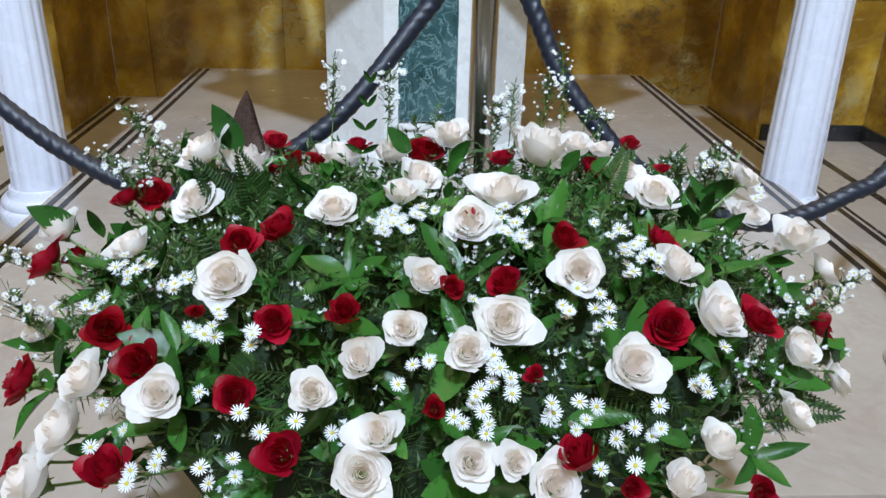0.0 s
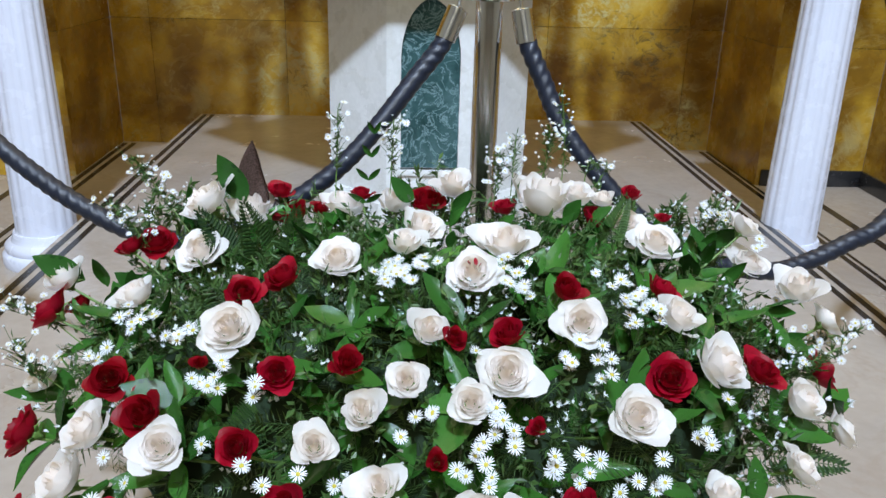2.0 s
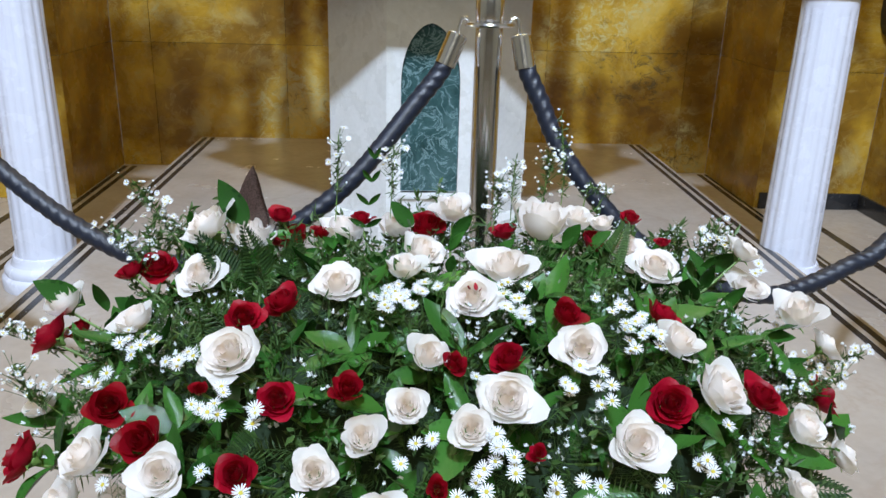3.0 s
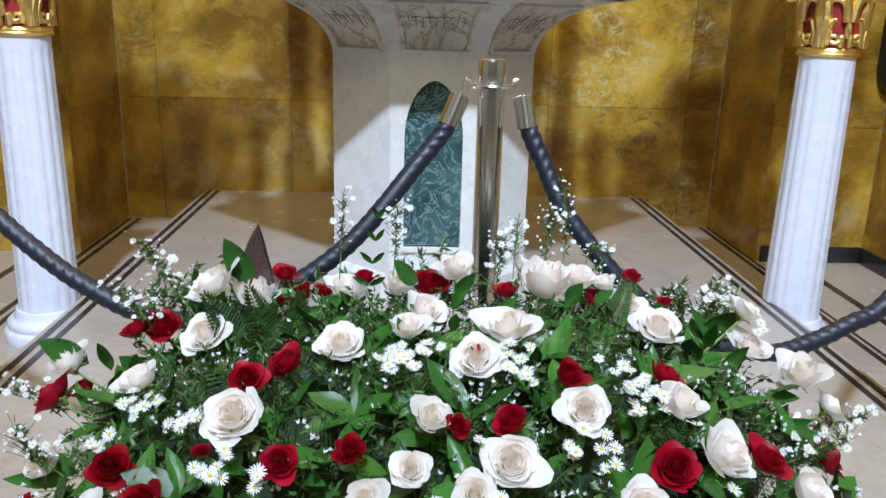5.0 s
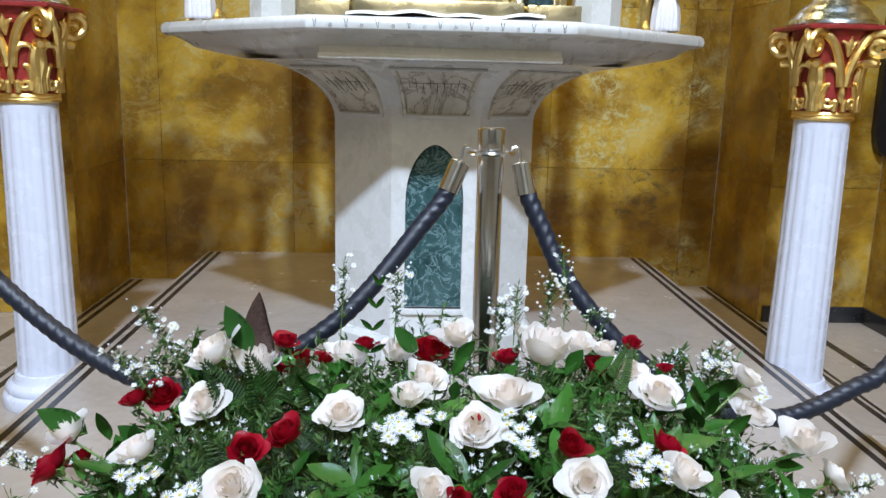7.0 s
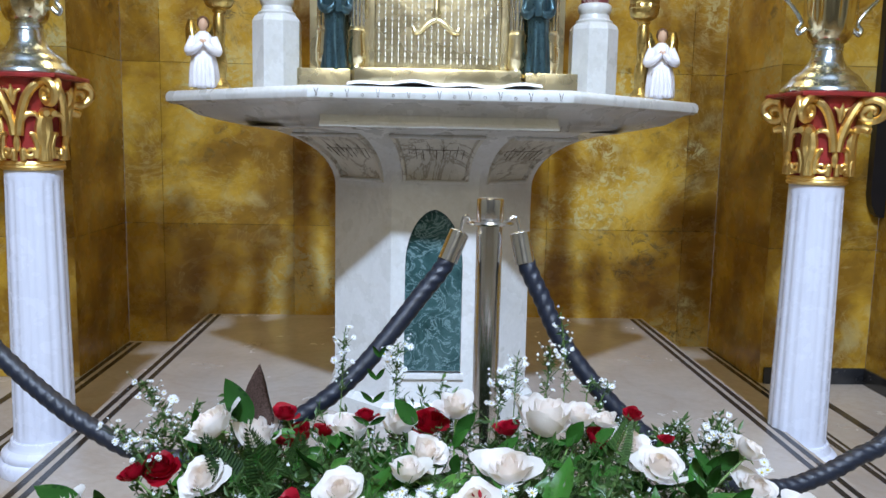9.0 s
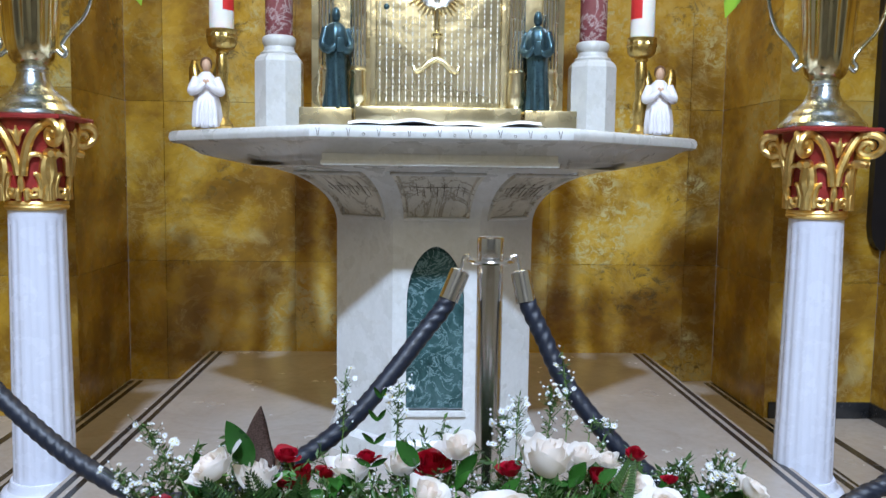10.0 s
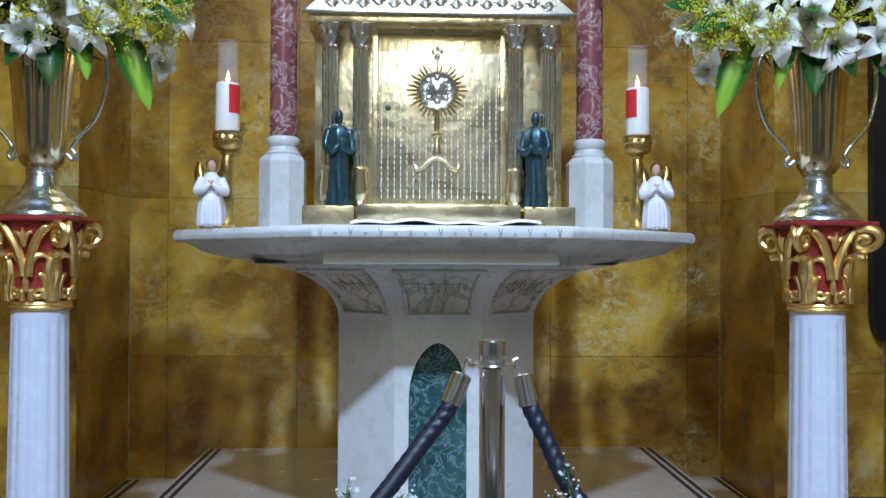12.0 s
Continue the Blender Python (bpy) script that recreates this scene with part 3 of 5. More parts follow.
def marble_stand(x):
    ob = thing("marble_pillar", pose(x, TY + 0.12, TZ), "white marble block with a red marble column on it", "pillar", "pillars beside the tabernacle")
    loops = []
    for e, z in ((1.0, 0.0), (1.0, 0.285), (0.93, 0.30), (0.80, 0.312)):
        loops.append([Vector((e * 0.098 * math.cos(radians(22.5 + 45 * i)), e * 0.098 * math.sin(radians(22.5 + 45 * i)), z)) for i in range(8)])
    part("block", loft(loops), M_WHITE, ob, smooth=False)
    part("base", lathe([(0.072, 0.311), (0.074, 0.320), (0.062, 0.328), (0.058, 0.345), (0.062, 0.352), (0.066, 0.362), (0.066, 0.378), (0.060, 0.386), (0.056, 0.388)], 40), M_WHITE, ob)
    part("shaft", lathe([(0.0545, 0.386), (0.0545, 0.9), (0.052, 1.42)], 40), M_RED, ob, "red marble shaft with pale blotches")
    part("capital", lathe([(0.054, 1.42), (0.062, 1.43), (0.056, 1.45), (0.075, 1.50), (0.085, 1.505), (0.085, 1.53)], 40), M_WHITE, ob)
    return ob


marble_stand(-0.528)
marble_stand(0.728)


def candle(x, s):
    ob = thing("candlestick", pose(x, TY - 0.02, TZ), "brass candlestick holding a white candle with a red band", "candlestick", "candlesticks on the altar")
    part("foot", box(-0.042, 0.042, -0.042, 0.042, 0.0, 0.022, 0.004), M_BRASS, ob)
    part("stem", lathe([(0.036, 0.022), (0.038, 0.03), (0.030, 0.042), (0.020, 0.055), (0.023, 0.075), (0.027, 0.11), (0.025, 0.135), (0.018, 0.160), (0.020, 0.166), (0.018, 0.173), (0.020, 0.20), (0.024, 0.235), (0.023, 0.275), (0.018, 0.295), (0.026, 0.302), (0.022, 0.312)], 28), M_BRASS, ob)
    part("cup", lathe([(0.022, 0.310), (0.036, 0.314), (0.048, 0.322), (0.053, 0.336), (0.053, 0.352), (0.057, 0.356), (0.056, 0.364), (0.053, 0.370), (0.056, 0.376), (0.056, 0.386), (0.046, 0.388)], 36, flute=lambda a, z: 1 + 0.03 * math.cos(18 * a) * (0.33 < z < 0.374)), M_BRASS, ob)
    stick = part("candle", lathe([(0.045, 0.386), (0.046, 0.40), (0.0455, 0.565), (0.042, 0.575), (0.030, 0.572), (0.0, 0.570)], 40), M_CANDLE, ob, "white wax candle burning")
    bm = bmesh.new()
    rows = [[bm.verts.new(((0.0468 + d) * math.cos(a), (0.0468 + d) * math.sin(a), z)) for a in [radians(-90 + s * (18 + 9 * i)) for i in range(9)]] for z, d in ((0.455, 0), (0.565, 0))]
    for i in range(8):
        bm.faces.new((rows[0][i], rows[0][i + 1], rows[1][i + 1], rows[1][i]))
    part("band", bm, M_BAND, stick, "red band high on one side of the candle")
    part("wick", tube([(0, 0, 0.57), (0.001, 0, 0.58), (0, 0, 0.588)], 0.0015, 6), M_DARK, stick)
    part("flame", lathe([(0.001, 0.578), (0.006, 0.586), (0.0075, 0.595), (0.006, 0.606), (0.0025, 0.618), (0.0005, 0.626)], 16), M_FLAME, stick, "small candle flame")
    glass = bmesh.new()
    lathe([(0.0405, 0.578), (0.041, 0.74)], 36, glass)
    for f in [f for f in glass.faces if len(f.verts) > 4]:
        glass.faces.remove(f)
    g = part("glass_chimney", glass, M_GLASS, ob, "clear glass tube")
    mod = g.modifiers.new("wall", "SOLIDIFY")
    mod.thickness = 0.002
    g.visible_shadow = False
    return ob


candle(-0.722, 1)
candle(0.889, -1)

M_ROBE = simple("white_glazed_plaster", (0.74, 0.72, 0.76), 0.4, vary=0.06, scale=30)
M_SKIN = simple("painted_plaster_tan", (0.55, 0.34, 0.22), 0.5, vary=0.05)
M_HAIR = simple("painted_plaster_brown", (0.10, 0.045, 0.02), 0.6, vary=0.2)


def ball(centre, r, bm=None, sub=2):
    own = bmesh.new()
    bmesh.ops.create_icosphere(own, subdivisions=sub, radius=1)
    for v in own.verts:
        v.co = (centre[0] + v.co.x * r[0], centre[1] + v.co.y * r[1], centre[2] + v.co.z * r[2])
    return join(bm, own)


def statue_mesh(name, pieces):
    """One mesh of several plain lumps, each with its own paint."""
    bm, mats, done = bmesh.new(), [], 0
    for own, mat in pieces:
        if mat not in mats:
            mats.append(mat)
        join(bm, own)
        bm.faces.ensure_lookup_table()
        for f in bm.faces[done:]:
            f.material_index = mats.index(mat)
        done = len(bm.faces)
    me = bpy.data.meshes.new(name)
    bm.to_mesh(me)
    bm.free()
    for m in mats:
        me.materials.append(m)
    me.shade_smooth()
    return me


def angel_figurine(x, s):
    robe = lathe([(0.050, 0.0), (0.054, 0.01), (0.054, 0.05), (0.050, 0.085), (0.044, 0.11), (0.040, 0.14), (0.034, 0.175), (0.016, 0.192)], 40, flute=lambda a, z: 1 + 0.15 * math.sin(6 * a + 12 * z) * max(0.2, 1 - z / 0.16) + 0.04 * math.sin(3 * a + 30 * z))
    lap = ball((0.0, -0.030, 0.088), (0.040, 0.030, 0.030))
    for q in range(5):
        fx = -0.032 + 0.016 * q
        tube(spline([(fx * 0.7, -0.054, 0.098), (fx, -0.062, 0.06), (fx * 1.1, -0.056, 0.004)], 5), lambda t: 0.0075 + 0.003 * t, 8, lap)
    pieces = [(robe, M_ROBE), (lap, M_ROBE), (box(-0.055, 0.055, -0.045, 0.045, -0.012, 0.004, 0.006), M_BRASS)]
    for q in (-1, 1):
        pieces.append((tube(spline([(q * 0.036, 0.0, 0.165), (q * 0.056, -0.020, 0.125), (q * 0.030, -0.052, 0.130), (q * 0.004, -0.054, 0.150)], 6), lambda t: 0.020 - 0.011 * t, 12), M_ROBE))
        pieces.append((ball((q * 0.006, -0.055, 0.152), (0.007, 0.008, 0.012)), M_SKIN))
        wing = bmesh.new()
        outline = [(0.010, 0.11), (0.034, 0.092), (0.056, 0.115), (0.069, 0.16), (0.070, 0.205), (0.058, 0.236), (0.040, 0.232), (0.020, 0.19)]
        loft([[Vector((q * u, 0.036 + d + 0.25 * u, z)) for u, z in outline] for d in (0.0, 0.010)], wing)
        pieces.append((wing, M_BRASS))
    pieces.append((ball((0, -0.006, 0.213), (0.019, 0.020, 0.024)), M_SKIN))
    pieces.append((ball((0, 0.003, 0.220), (0.0245, 0.022, 0.024)), M_HAIR))
    ob = new("angel_figurine", statue_mesh("angel_figurine", pieces))
    ob.matrix_basis = pose(x, TY - 0.06, TZ + 0.012, 0, 0, 12 * s) @ Matrix.Diagonal((0.95, 1.0, 1.1, 1))
    return tagged(ob, "small white painted plaster angel with gilt wings", "figurine", "angel figurines on the altar")


angel_figurine(-0.772, 1)
angel_figurine(0.952, -1)

# tabernacle
XT, TF = 0.104, TY - 0.02
M_GILT = simple("polished_gilt_brass", (0.88, 0.77, 0.50), 0.27, 1.0, vary=0.08, scale=1.8, bump=0.5, bump_d=0.012)
M_SILVERED = simple("bright_silver", (0.90, 0.91, 0.92), 0.24, 1.0, vary=0.06, scale=3)
# Pale colour put in for the glint on the door's raised metal dashes.
M_DASH = simple("dash_glint", (0.86, 0.85, 0.78), 0.4, vary=0.06, scale=60)
tab = thing("tabernacle", Matrix(), "gilt brass tabernacle with fluted columns and an embossed door", "tabernacle")
part("plinth", box(XT - 0.52, XT + 0.52, TF, TF + 0.42, TZ, TZ + 0.05, 0.006), M_GILT, tab)
for s in (-1, 1):
    part("pedestal", box(XT + s * 0.43 - 0.10, XT + s * 0.43 + 0.10, TF - 0.05, TF + 0.30, TZ + 0.001, TZ + 0.100, 0.006), M_GILT, tab)
part("step", box(XT - 0.32, XT + 0.32, TF - 0.02, TF + 0.2, TZ + 0.045, TZ + 0.11, 0.01), M_GILT, tab)
part("body", box(XT - 0.50, XT + 0.50, TF + 0.10, TF + 0.42, TZ + 0.05, TZ + 0.86, 0.004), M_GILT, tab)
part("frame", box(XT - 0.268, XT - 0.245, TF + 0.05, TF + 0.11, TZ + 0.10, TZ + 0.84, 0.004), M_GILT, tab)
part("frame", box(XT + 0.245, XT + 0.268, TF + 0.05, TF + 0.11, TZ + 0.10, TZ + 0.84, 0.004), M_GILT, tab)
part("frame", box(XT - 0.268, XT + 0.268, TF + 0.052, TF + 0.11, TZ + 0.795, TZ + 0.838, 0.004), M_GILT, tab)
door = part("door", box(XT - 0.244, XT + 0.244, TF + 0.07, TF + 0.12, TZ + 0.112, TZ + 0.794, 0.004), M_GILT, tab, "gilt door embossed with a monstrance")
studs = bmesh.new()
for i in range(19):
    for j in range(28):
        x, z = XT - 0.2295 + 0.0255 * i, TZ + 0.145 + 0.0228 * j
        if math.hypot(x - XT, z - TZ - 0.573) < 0.105:
            continue
        box(x - 0.0017, x + 0.0017, TF + 0.0665, TF + 0.071, z - 0.0075, z + 0.0075, 0, studs)
knob = part("keyhole_plate", lathe([(0.010, 0.0), (0.011, 0.003), (0.008, 0.006), (0.0, 0.007)], 20), M_BRONZE, door, "small dark keyhole plate")
knob.matrix_basis = pose(XT - 0.205, TF + 0.070, TZ + 0.50, 90, 0, 0)
tagged(part("embossed_dash", studs, M_DASH, door, "rows of fine raised dashes"), kind="stuff")
SX, SZ, SY = XT - 0.008, TZ + 0.573, TF + 0.068
for i in range(36):
    a = 2 * math.pi * i / 36
    r1 = 0.125 if i % 3 == 0 else 0.105 + 0.012 * (i % 2)
    d = Vector((math.cos(a), 0, math.sin(a)))
    c = Vector((SX, SY - 0.004, SZ))
    part("sun_ray", tube([c + d * 0.07, c + d * 0.095, c + d * r1], lambda t: 0.0065 - 0.0045 * t, 6), M_GILT, door)
med = part("medallion", lathe([(0.076, 0.0), (0.078, 0.008), (0.070, 0.014), (0.060, 0.010), (0.030, 0.012), (0.022, 0.018), (0.0, 0.02)], 48, flute=lambda a, z: 1 + 0.03 * math.cos(12 * a)), M_SILVERED, door, "round silver medallion")
med.matrix_basis = pose(SX, SY, SZ, 90, 0, 0)
for i in range(8):
    a = 2 * math.pi * i / 8
    part("boss", ball((SX + 0.048 * math.cos(a), SY - 0.012, SZ + 0.048 * math.sin(a)), (0.014, 0.008, 0.014)), M_SILVERED, door)
crest = ball((SX, SY - 0.004, SZ + 0.135), (0.013, 0.008, 0.013))
for s in (-1, 0, 1):
    ball((SX + 0.017 * s, SY - 0.004, SZ + 0.155 + 0.012 * (1 - abs(s))), (0.007, 0.006, 0.011), crest)
part("crest", crest, M_SILVERED, door, "small silver crest above the medallion")
part("stem", lathe([(0.012, 0.0), (0.020, 0.02), (0.012, 0.05), (0.010, 0.075), (0.022, 0.085), (0.024, 0.095), (0.012, 0.105), (0.011, 0.175), (0.016, 0.19)], 24, centre=(SX, SY)), M_GILT, door).matrix_basis = pose(0, 0, SZ - 0.27)
for s in (-1, 1):
    part("foot_scroll", tube(spline([(SX, SY, SZ - 0.27), (SX + s * 0.03, SY - 0.004, SZ - 0.285), (SX + s * 0.06, SY - 0.006, SZ - 0.312), (SX + s * 0.082, SY - 0.004, SZ - 0.318), (SX + s * 0.088, SY, SZ - 0.300)], 6), lambda t: 0.011 - 0.002 * t, 10), M_GILT, door)
for x in (-0.433, -0.312, 0.303, 0.432):
    cx = XT + x
    col = part("column", lathe([(0.030, TZ + 0.085), (0.032, TZ + 0.10), (0.026, TZ + 0.115), (0.034, TZ + 0.13), (0.036, TZ + 0.17), (0.030, TZ + 0.22), (0.034, TZ + 0.245), (0.026, TZ + 0.255), (0.026, TZ + 0.72), (0.029, TZ + 0.728)], 60, centre=(cx, TF + 0.02), flute=None), M_GILT, tab)
    for i in range(12):
        a = 2 * math.pi * i / 12
        part("fillet", tube([(cx + 0.0265 * math.cos(a), TF + 0.02 + 0.0265 * math.sin(a), TZ + 0.262), (cx + 0.0265 * math.cos(a), TF + 0.02 + 0.0265 * math.sin(a), TZ + 0.5), (cx + 0.0265 * math.cos(a), TF + 0.02 + 0.0265 * math.sin(a), TZ + 0.715)], 0.0042, 6), M_SILVERED, col)
    part("capital", lathe([(0.027, TZ + 0.727), (0.032, TZ + 0.735), (0.029, TZ + 0.75), (0.038, TZ + 0.775), (0.034, TZ + 0.785), (0.046, TZ + 0.81), (0.048, TZ + 0.83)], 32, centre=(cx, TF + 0.02), flute=lambda a, z: 1 + 0.12 * math.cos(8 * a + 200 * z)), M_SILVERED, col)
part("entablature", box(XT - 0.51, XT + 0.51, TF - 0.035, TF + 0.42, TZ + 0.815, TZ + 0.843, 0.004), M_GILT, tab)
part("cornice", box(XT - 0.535, XT + 0.535, TF - 0.06, TF + 0.44, TZ + 0.843, TZ + 0.855, 0.004), M_SILVERED, tab)
bm = bmesh.new()
loft([[Vector((XT - 0.53, y, TZ + 0.854)), Vector((XT + 0.53, y, TZ + 0.854)), Vector((XT + 0.36, y, TZ + 1.0)), Vector((XT, y, TZ + 1.2)), Vector((XT - 0.36, y, TZ + 1.0))] for y in (TF - 0.04, TF + 0.42)], bm)
ped = part("pediment", bm, M_SILVERED, tab, smooth=False)
rnd = random.Random(4)
for i in range(15):
    x = XT - 0.42 + 0.06 * i
    for sg in (-1, 1):
        pts = [Vector((x + sg * 0.024 * (1 - 0.75 * q / 12) * math.cos(0.6 * q), TF - 0.046, TZ + 0.886 + 0.010 * (i % 2) + 0.024 * (1 - 0.75 * q / 12) * math.sin(0.6 * q))) for q in range(13)]
        part("ornament_scroll", tube(pts, lambda t: 0.0065 - 0.003 * t, 6), M_SILVERED, ped)


def statuette(x, s):
    robe = lathe([(0.052, 0.0), (0.056, 0.008), (0.052, 0.06), (0.047, 0.14), (0.050, 0.20), (0.058, 0.245), (0.054, 0.285), (0.034, 0.305), (0.018, 0.312)], 40, flute=lambda a, z: 1 + 0.16 * math.sin(7 * a + 9 * z) * max(0.25, 1 - z / 0.24) + 0.05 * math.sin(3 * a + 18 * z))
    pieces = [(robe, M_BRONZE), (ball((0, -0.004, 0.338), (0.022, 0.024, 0.030)), M_BRONZE)]
    for q in (-1, 1):
        pieces.append((tube(spline([(q * 0.048, 0, 0.285), (q * 0.066, -0.015, 0.225), (q * 0.040, -0.05, 0.205), (q * 0.008, -0.058, 0.225)], 6), lambda t: 0.020 - 0.008 * t, 12), M_BRONZE))
    pieces.append((box(-0.008, 0.026, -0.075, -0.055, 0.20, 0.25, 0.004), M_BRONZE))
    ob = new("statuette", statue_mesh("statuette", pieces))
    ob.matrix_basis = pose(x, TF - 0.01, TZ + 0.100, 0, 0, 15 * s) @ Matrix.Diagonal((0.80, 0.85, 1.03, 1))
    return tagged(ob, "dark green bronze robed statuette beside the door", "statuette", "statuettes on the tabernacle")


statuette(-0.290, 1)
statuette(0.482, -1)
bm = bmesh.new()
rows = []
for i in range(25):
    u = i / 24
    rows.append([bm.verts.new((XT - 0.295 + 0.59 * u, y, TZ + z + 0.004 * math.sin(9 * u + 2 * y) + 0.004 * math.sin(23 * u))) for y, z in ((SF + 0.02, 0.015), (SF + 0.15, 0.018), (SF + 0.4, 0.02), (TF - 0.055, 0.022), (TF - 0.055, 0.008), (SF + 0.012, 0.006))])
for r0, r1 in zip(rows, rows[1:]):
    for q in range(6):
        bm.faces.new((r0[q], r0[(q + 1) % 6], r1[(q + 1) % 6], r1[q]))
bm.faces.new(rows[0]), bm.faces.new(rows[-1][::-1])
tagged(part("altar_cloth", bm, M_CLOTH, None), "folded white linen cloth lying on the altar slab", "cloth")

# dark hanging on the east pier
bm = bmesh.new()
outline = [(2.290, 0.82), (2.300, 0.76), (2.320, 0.72), (2.345, 0.70), (2.368, 0.70), (2.368, 2.3), (2.290, 2.3)]
loft([[Vector((x, y, z)) for x, z in outline] for y in (SIDE_Y - 0.05, SIDE_Y - 0.004)], bm)
tagged(part("wall_panel", bm, M_DARK, None, smooth=False), "black lacquered panel with a rounded foot on the wall", "wall panel")

# ---- flowers ----
M_ROSE_W = petal_mat("white_rose_petal", (1.0, 0.935, 0.895), (0.97, 0.955, 0.95), 0.5, 0.03)
M_ROSE_R = petal_mat("red_rose_petal", (0.42, 0.004, 0.022), (0.58, 0.007, 0.040), 0.42, 0.3)
M_LEAF = leaf_mat("dark_green_leaf", (0.008, 0.040, 0.010), (0.050, 0.190, 0.030), 0.22)
M_FERN = leaf_mat("fern_green", (0.009, 0.036, 0.011), (0.082, 0.170, 0.042), 0.42)
M_STEM = simple("green_stem", (0.12, 0.22, 0.05), 0.5, vary=0.3)
M_DAISY = simple("white_daisy_petal", (0.62, 0.66, 0.70), 0.55, vary=0.04)
M_YELLOW = simple("yellow_flower_centre", (0.52, 0.44, 0.05), 0.7, vary=0.3, scale=300)
# Filler bodies under the flowers: near-black green carries the shade of the gaps.
M_CORE = leaf_mat("dark_filler", (0.008, 0.024, 0.008), (0.025, 0.055, 0.016), 0.9)
M_PURPLE = simple("dark_plum_leaf", (0.075, 0.046, 0.038), 0.16, vary=0.6, scale=45)
M_DRY = simple("dry_grey_leaf", (0.30, 0.27, 0.24), 0.6, vary=0.3, scale=80)
M_LILY = simple("white_lily_petal", (0.82, 0.82, 0.76), 0.45, vary=0.06, scale=30, Subsurface_Weight=0.15, Subsurface_Scale=0.01)
M_GOLDENROD = simple("yellow_goldenrod", (0.74, 0.70, 0.05), 0.7, vary=0.3, scale=60)
k = Nodes("striped_leaf")
v = k.coords()
sep = k.n("ShaderNodeSeparateXYZ")
k.link(v, sep.inputs[0])
ab = k.n("ShaderNodeMath")
ab.operation = "ABSOLUTE"
k.link(sep.outputs[0], ab.inputs[0])
M_STRIPE = k.set(Base_Color=k.ramp(ab.outputs[0], [(0.045, (0.30, 0.52, 0.045)), (0.11, (0.03, 0.14, 0.018))]), Roughness=0.35)


def petal_grid(bm, rnd, a0, half, reach, height, close, roll, ruffle, point, n=8):
    """One cupped petal: swings out from the axis, rises to its rim, and rolls back there; point draws the rim to a tip."""
    rows = []
    ph, dent = rnd.uniform(0, 6.28), rnd.uniform(-0.03, 0.05)
    for j in range(n):
        u = 2 * j / (n - 1) - 1
        edge = 1 - 0.26 * abs(u) ** 2.8 + point * (1 - abs(u)) ** 2 - dent * math.exp(-((u - 0.2) / 0.25) ** 2)
        col = []
        for i in range(n):
            t = (i / (n - 1)) ** 0.9 * edge
            phi = min(1.12, t) * math.pi / 2
            r = reach * math.sin(phi) ** 0.8 * (1 - close * t ** 3)
            z = height * max(0.0, 1 - math.cos(phi)) ** 0.9 - 0.10
            k = max(0.0, (t - 0.68) / 0.32) ** 1.6 * (0.55 + 0.45 * math.cos(2.6 * u + ph))
            r += reach * roll * k
            z -= height * 0.55 * roll * k
            wob = ruffle * t * t * math.sin(4.2 * u + ph)
            r = r * (1 + 0.07 * u) + wob
            a = a0 + u * half * (0.35 + 0.65 * math.sin(math.pi / 2 * min(1, t * 1.3)))
            col.append(bm.verts.new((r * math.cos(a), r * math.sin(a), z + 0.5 * wob)))
        rows.append(col)
    for c0, c1 in zip(rows, rows[1:]):
        for i in range(n - 1):
            bm.faces.new((c0[i], c1[i], c1[i + 1], c0[i + 1]))


def rose_mesh(name, seed, petals, h_in, h_out, roll, mat, oval=1.0):
    """A full rose head of radius 1: a tight spiral heart inside wider and wider cupped petals."""
    rnd = random.Random(seed)
    bm = bmesh.new()
    for i in range(petals):
        q = i / (petals - 1)
        height = h_in + (h_out - h_in) * q ** 1.5 + rnd.uniform(-0.07, 0.07)
        petal_grid(bm, rnd, i * 2.39996 + rnd.uniform(-0.25, 0.25), 1.55 - 0.72 * q, 0.11 + 0.80 * q ** 0.92 * rnd.uniform(0.96, 1.03), height, 0.42 * (1 - q) ** 1.5, roll * (0.15 + 0.85 * q) * rnd.uniform(0.7, 1.25), 0.012 + 0.045 * q, 0.12 * q * rnd.random())
    rim = [0.0] * 12
    for v in bm.verts:
        k = int((math.atan2(v.co.y, v.co.x) / math.pi + 1) * 6) % 12
        rim[k] = max(rim[k], math.hypot(v.co.x, v.co.y))
    far = sorted(rim)[5]
    for v in bm.verts:
        v.co /= far
        v.co.x *= oval
    me = bpy.data.meshes.new(name)
    bm.to_mesh(me)
    bm.free()
    me.materials.append(mat)
    me.shade_smooth()
    return me


ROSES = {}
for tone, mat in (("white", M_ROSE_W), ("red", M_ROSE_R)):
    ROSES[tone] = {
        "o": [rose_mesh(tone + "_rose_open", 10 + i, 27, 0.70, 0.36, 0.28, mat, 0.94 + 0.02 * i) for i in range(6)],
        "s": [rose_mesh(tone + "_rose_half", 30 + i, 18, 0.92, 0.60, 0.38, mat) for i in range(4)],
        "b": [rose_mesh(tone + "_rose_cup", 40 + i, 16, 0.98, 0.78, 0.26, mat) for i in range(4)],
        "u": [rose_mesh(tone + "_rose_bud", 50 + i, 14, 1.15, 0.95, 0.32, mat) for i in range(3)],
    }
calyx_bm = bmesh.new()
lathe([(0.05, -0.42), (0.10, -0.30), (0.26, -0.16), (0.30, -0.04), (0.22, 0.06)], 14, calyx_bm)
for i in range(5):
    a = i * 1.2566
    tube([Vector((0.24 * math.cos(a), 0.24 * math.sin(a), -0.08)), Vector((0.46 * math.cos(a), 0.46 * math.sin(a), 0.0)), Vector((0.70 * math.cos(a + 0.1), 0.70 * math.sin(a + 0.1), -0.10))], lambda t: 0.07 * (1 - t) + 0.012, 6, calyx_bm)
CALYX = bpy.data.meshes.new("calyx")
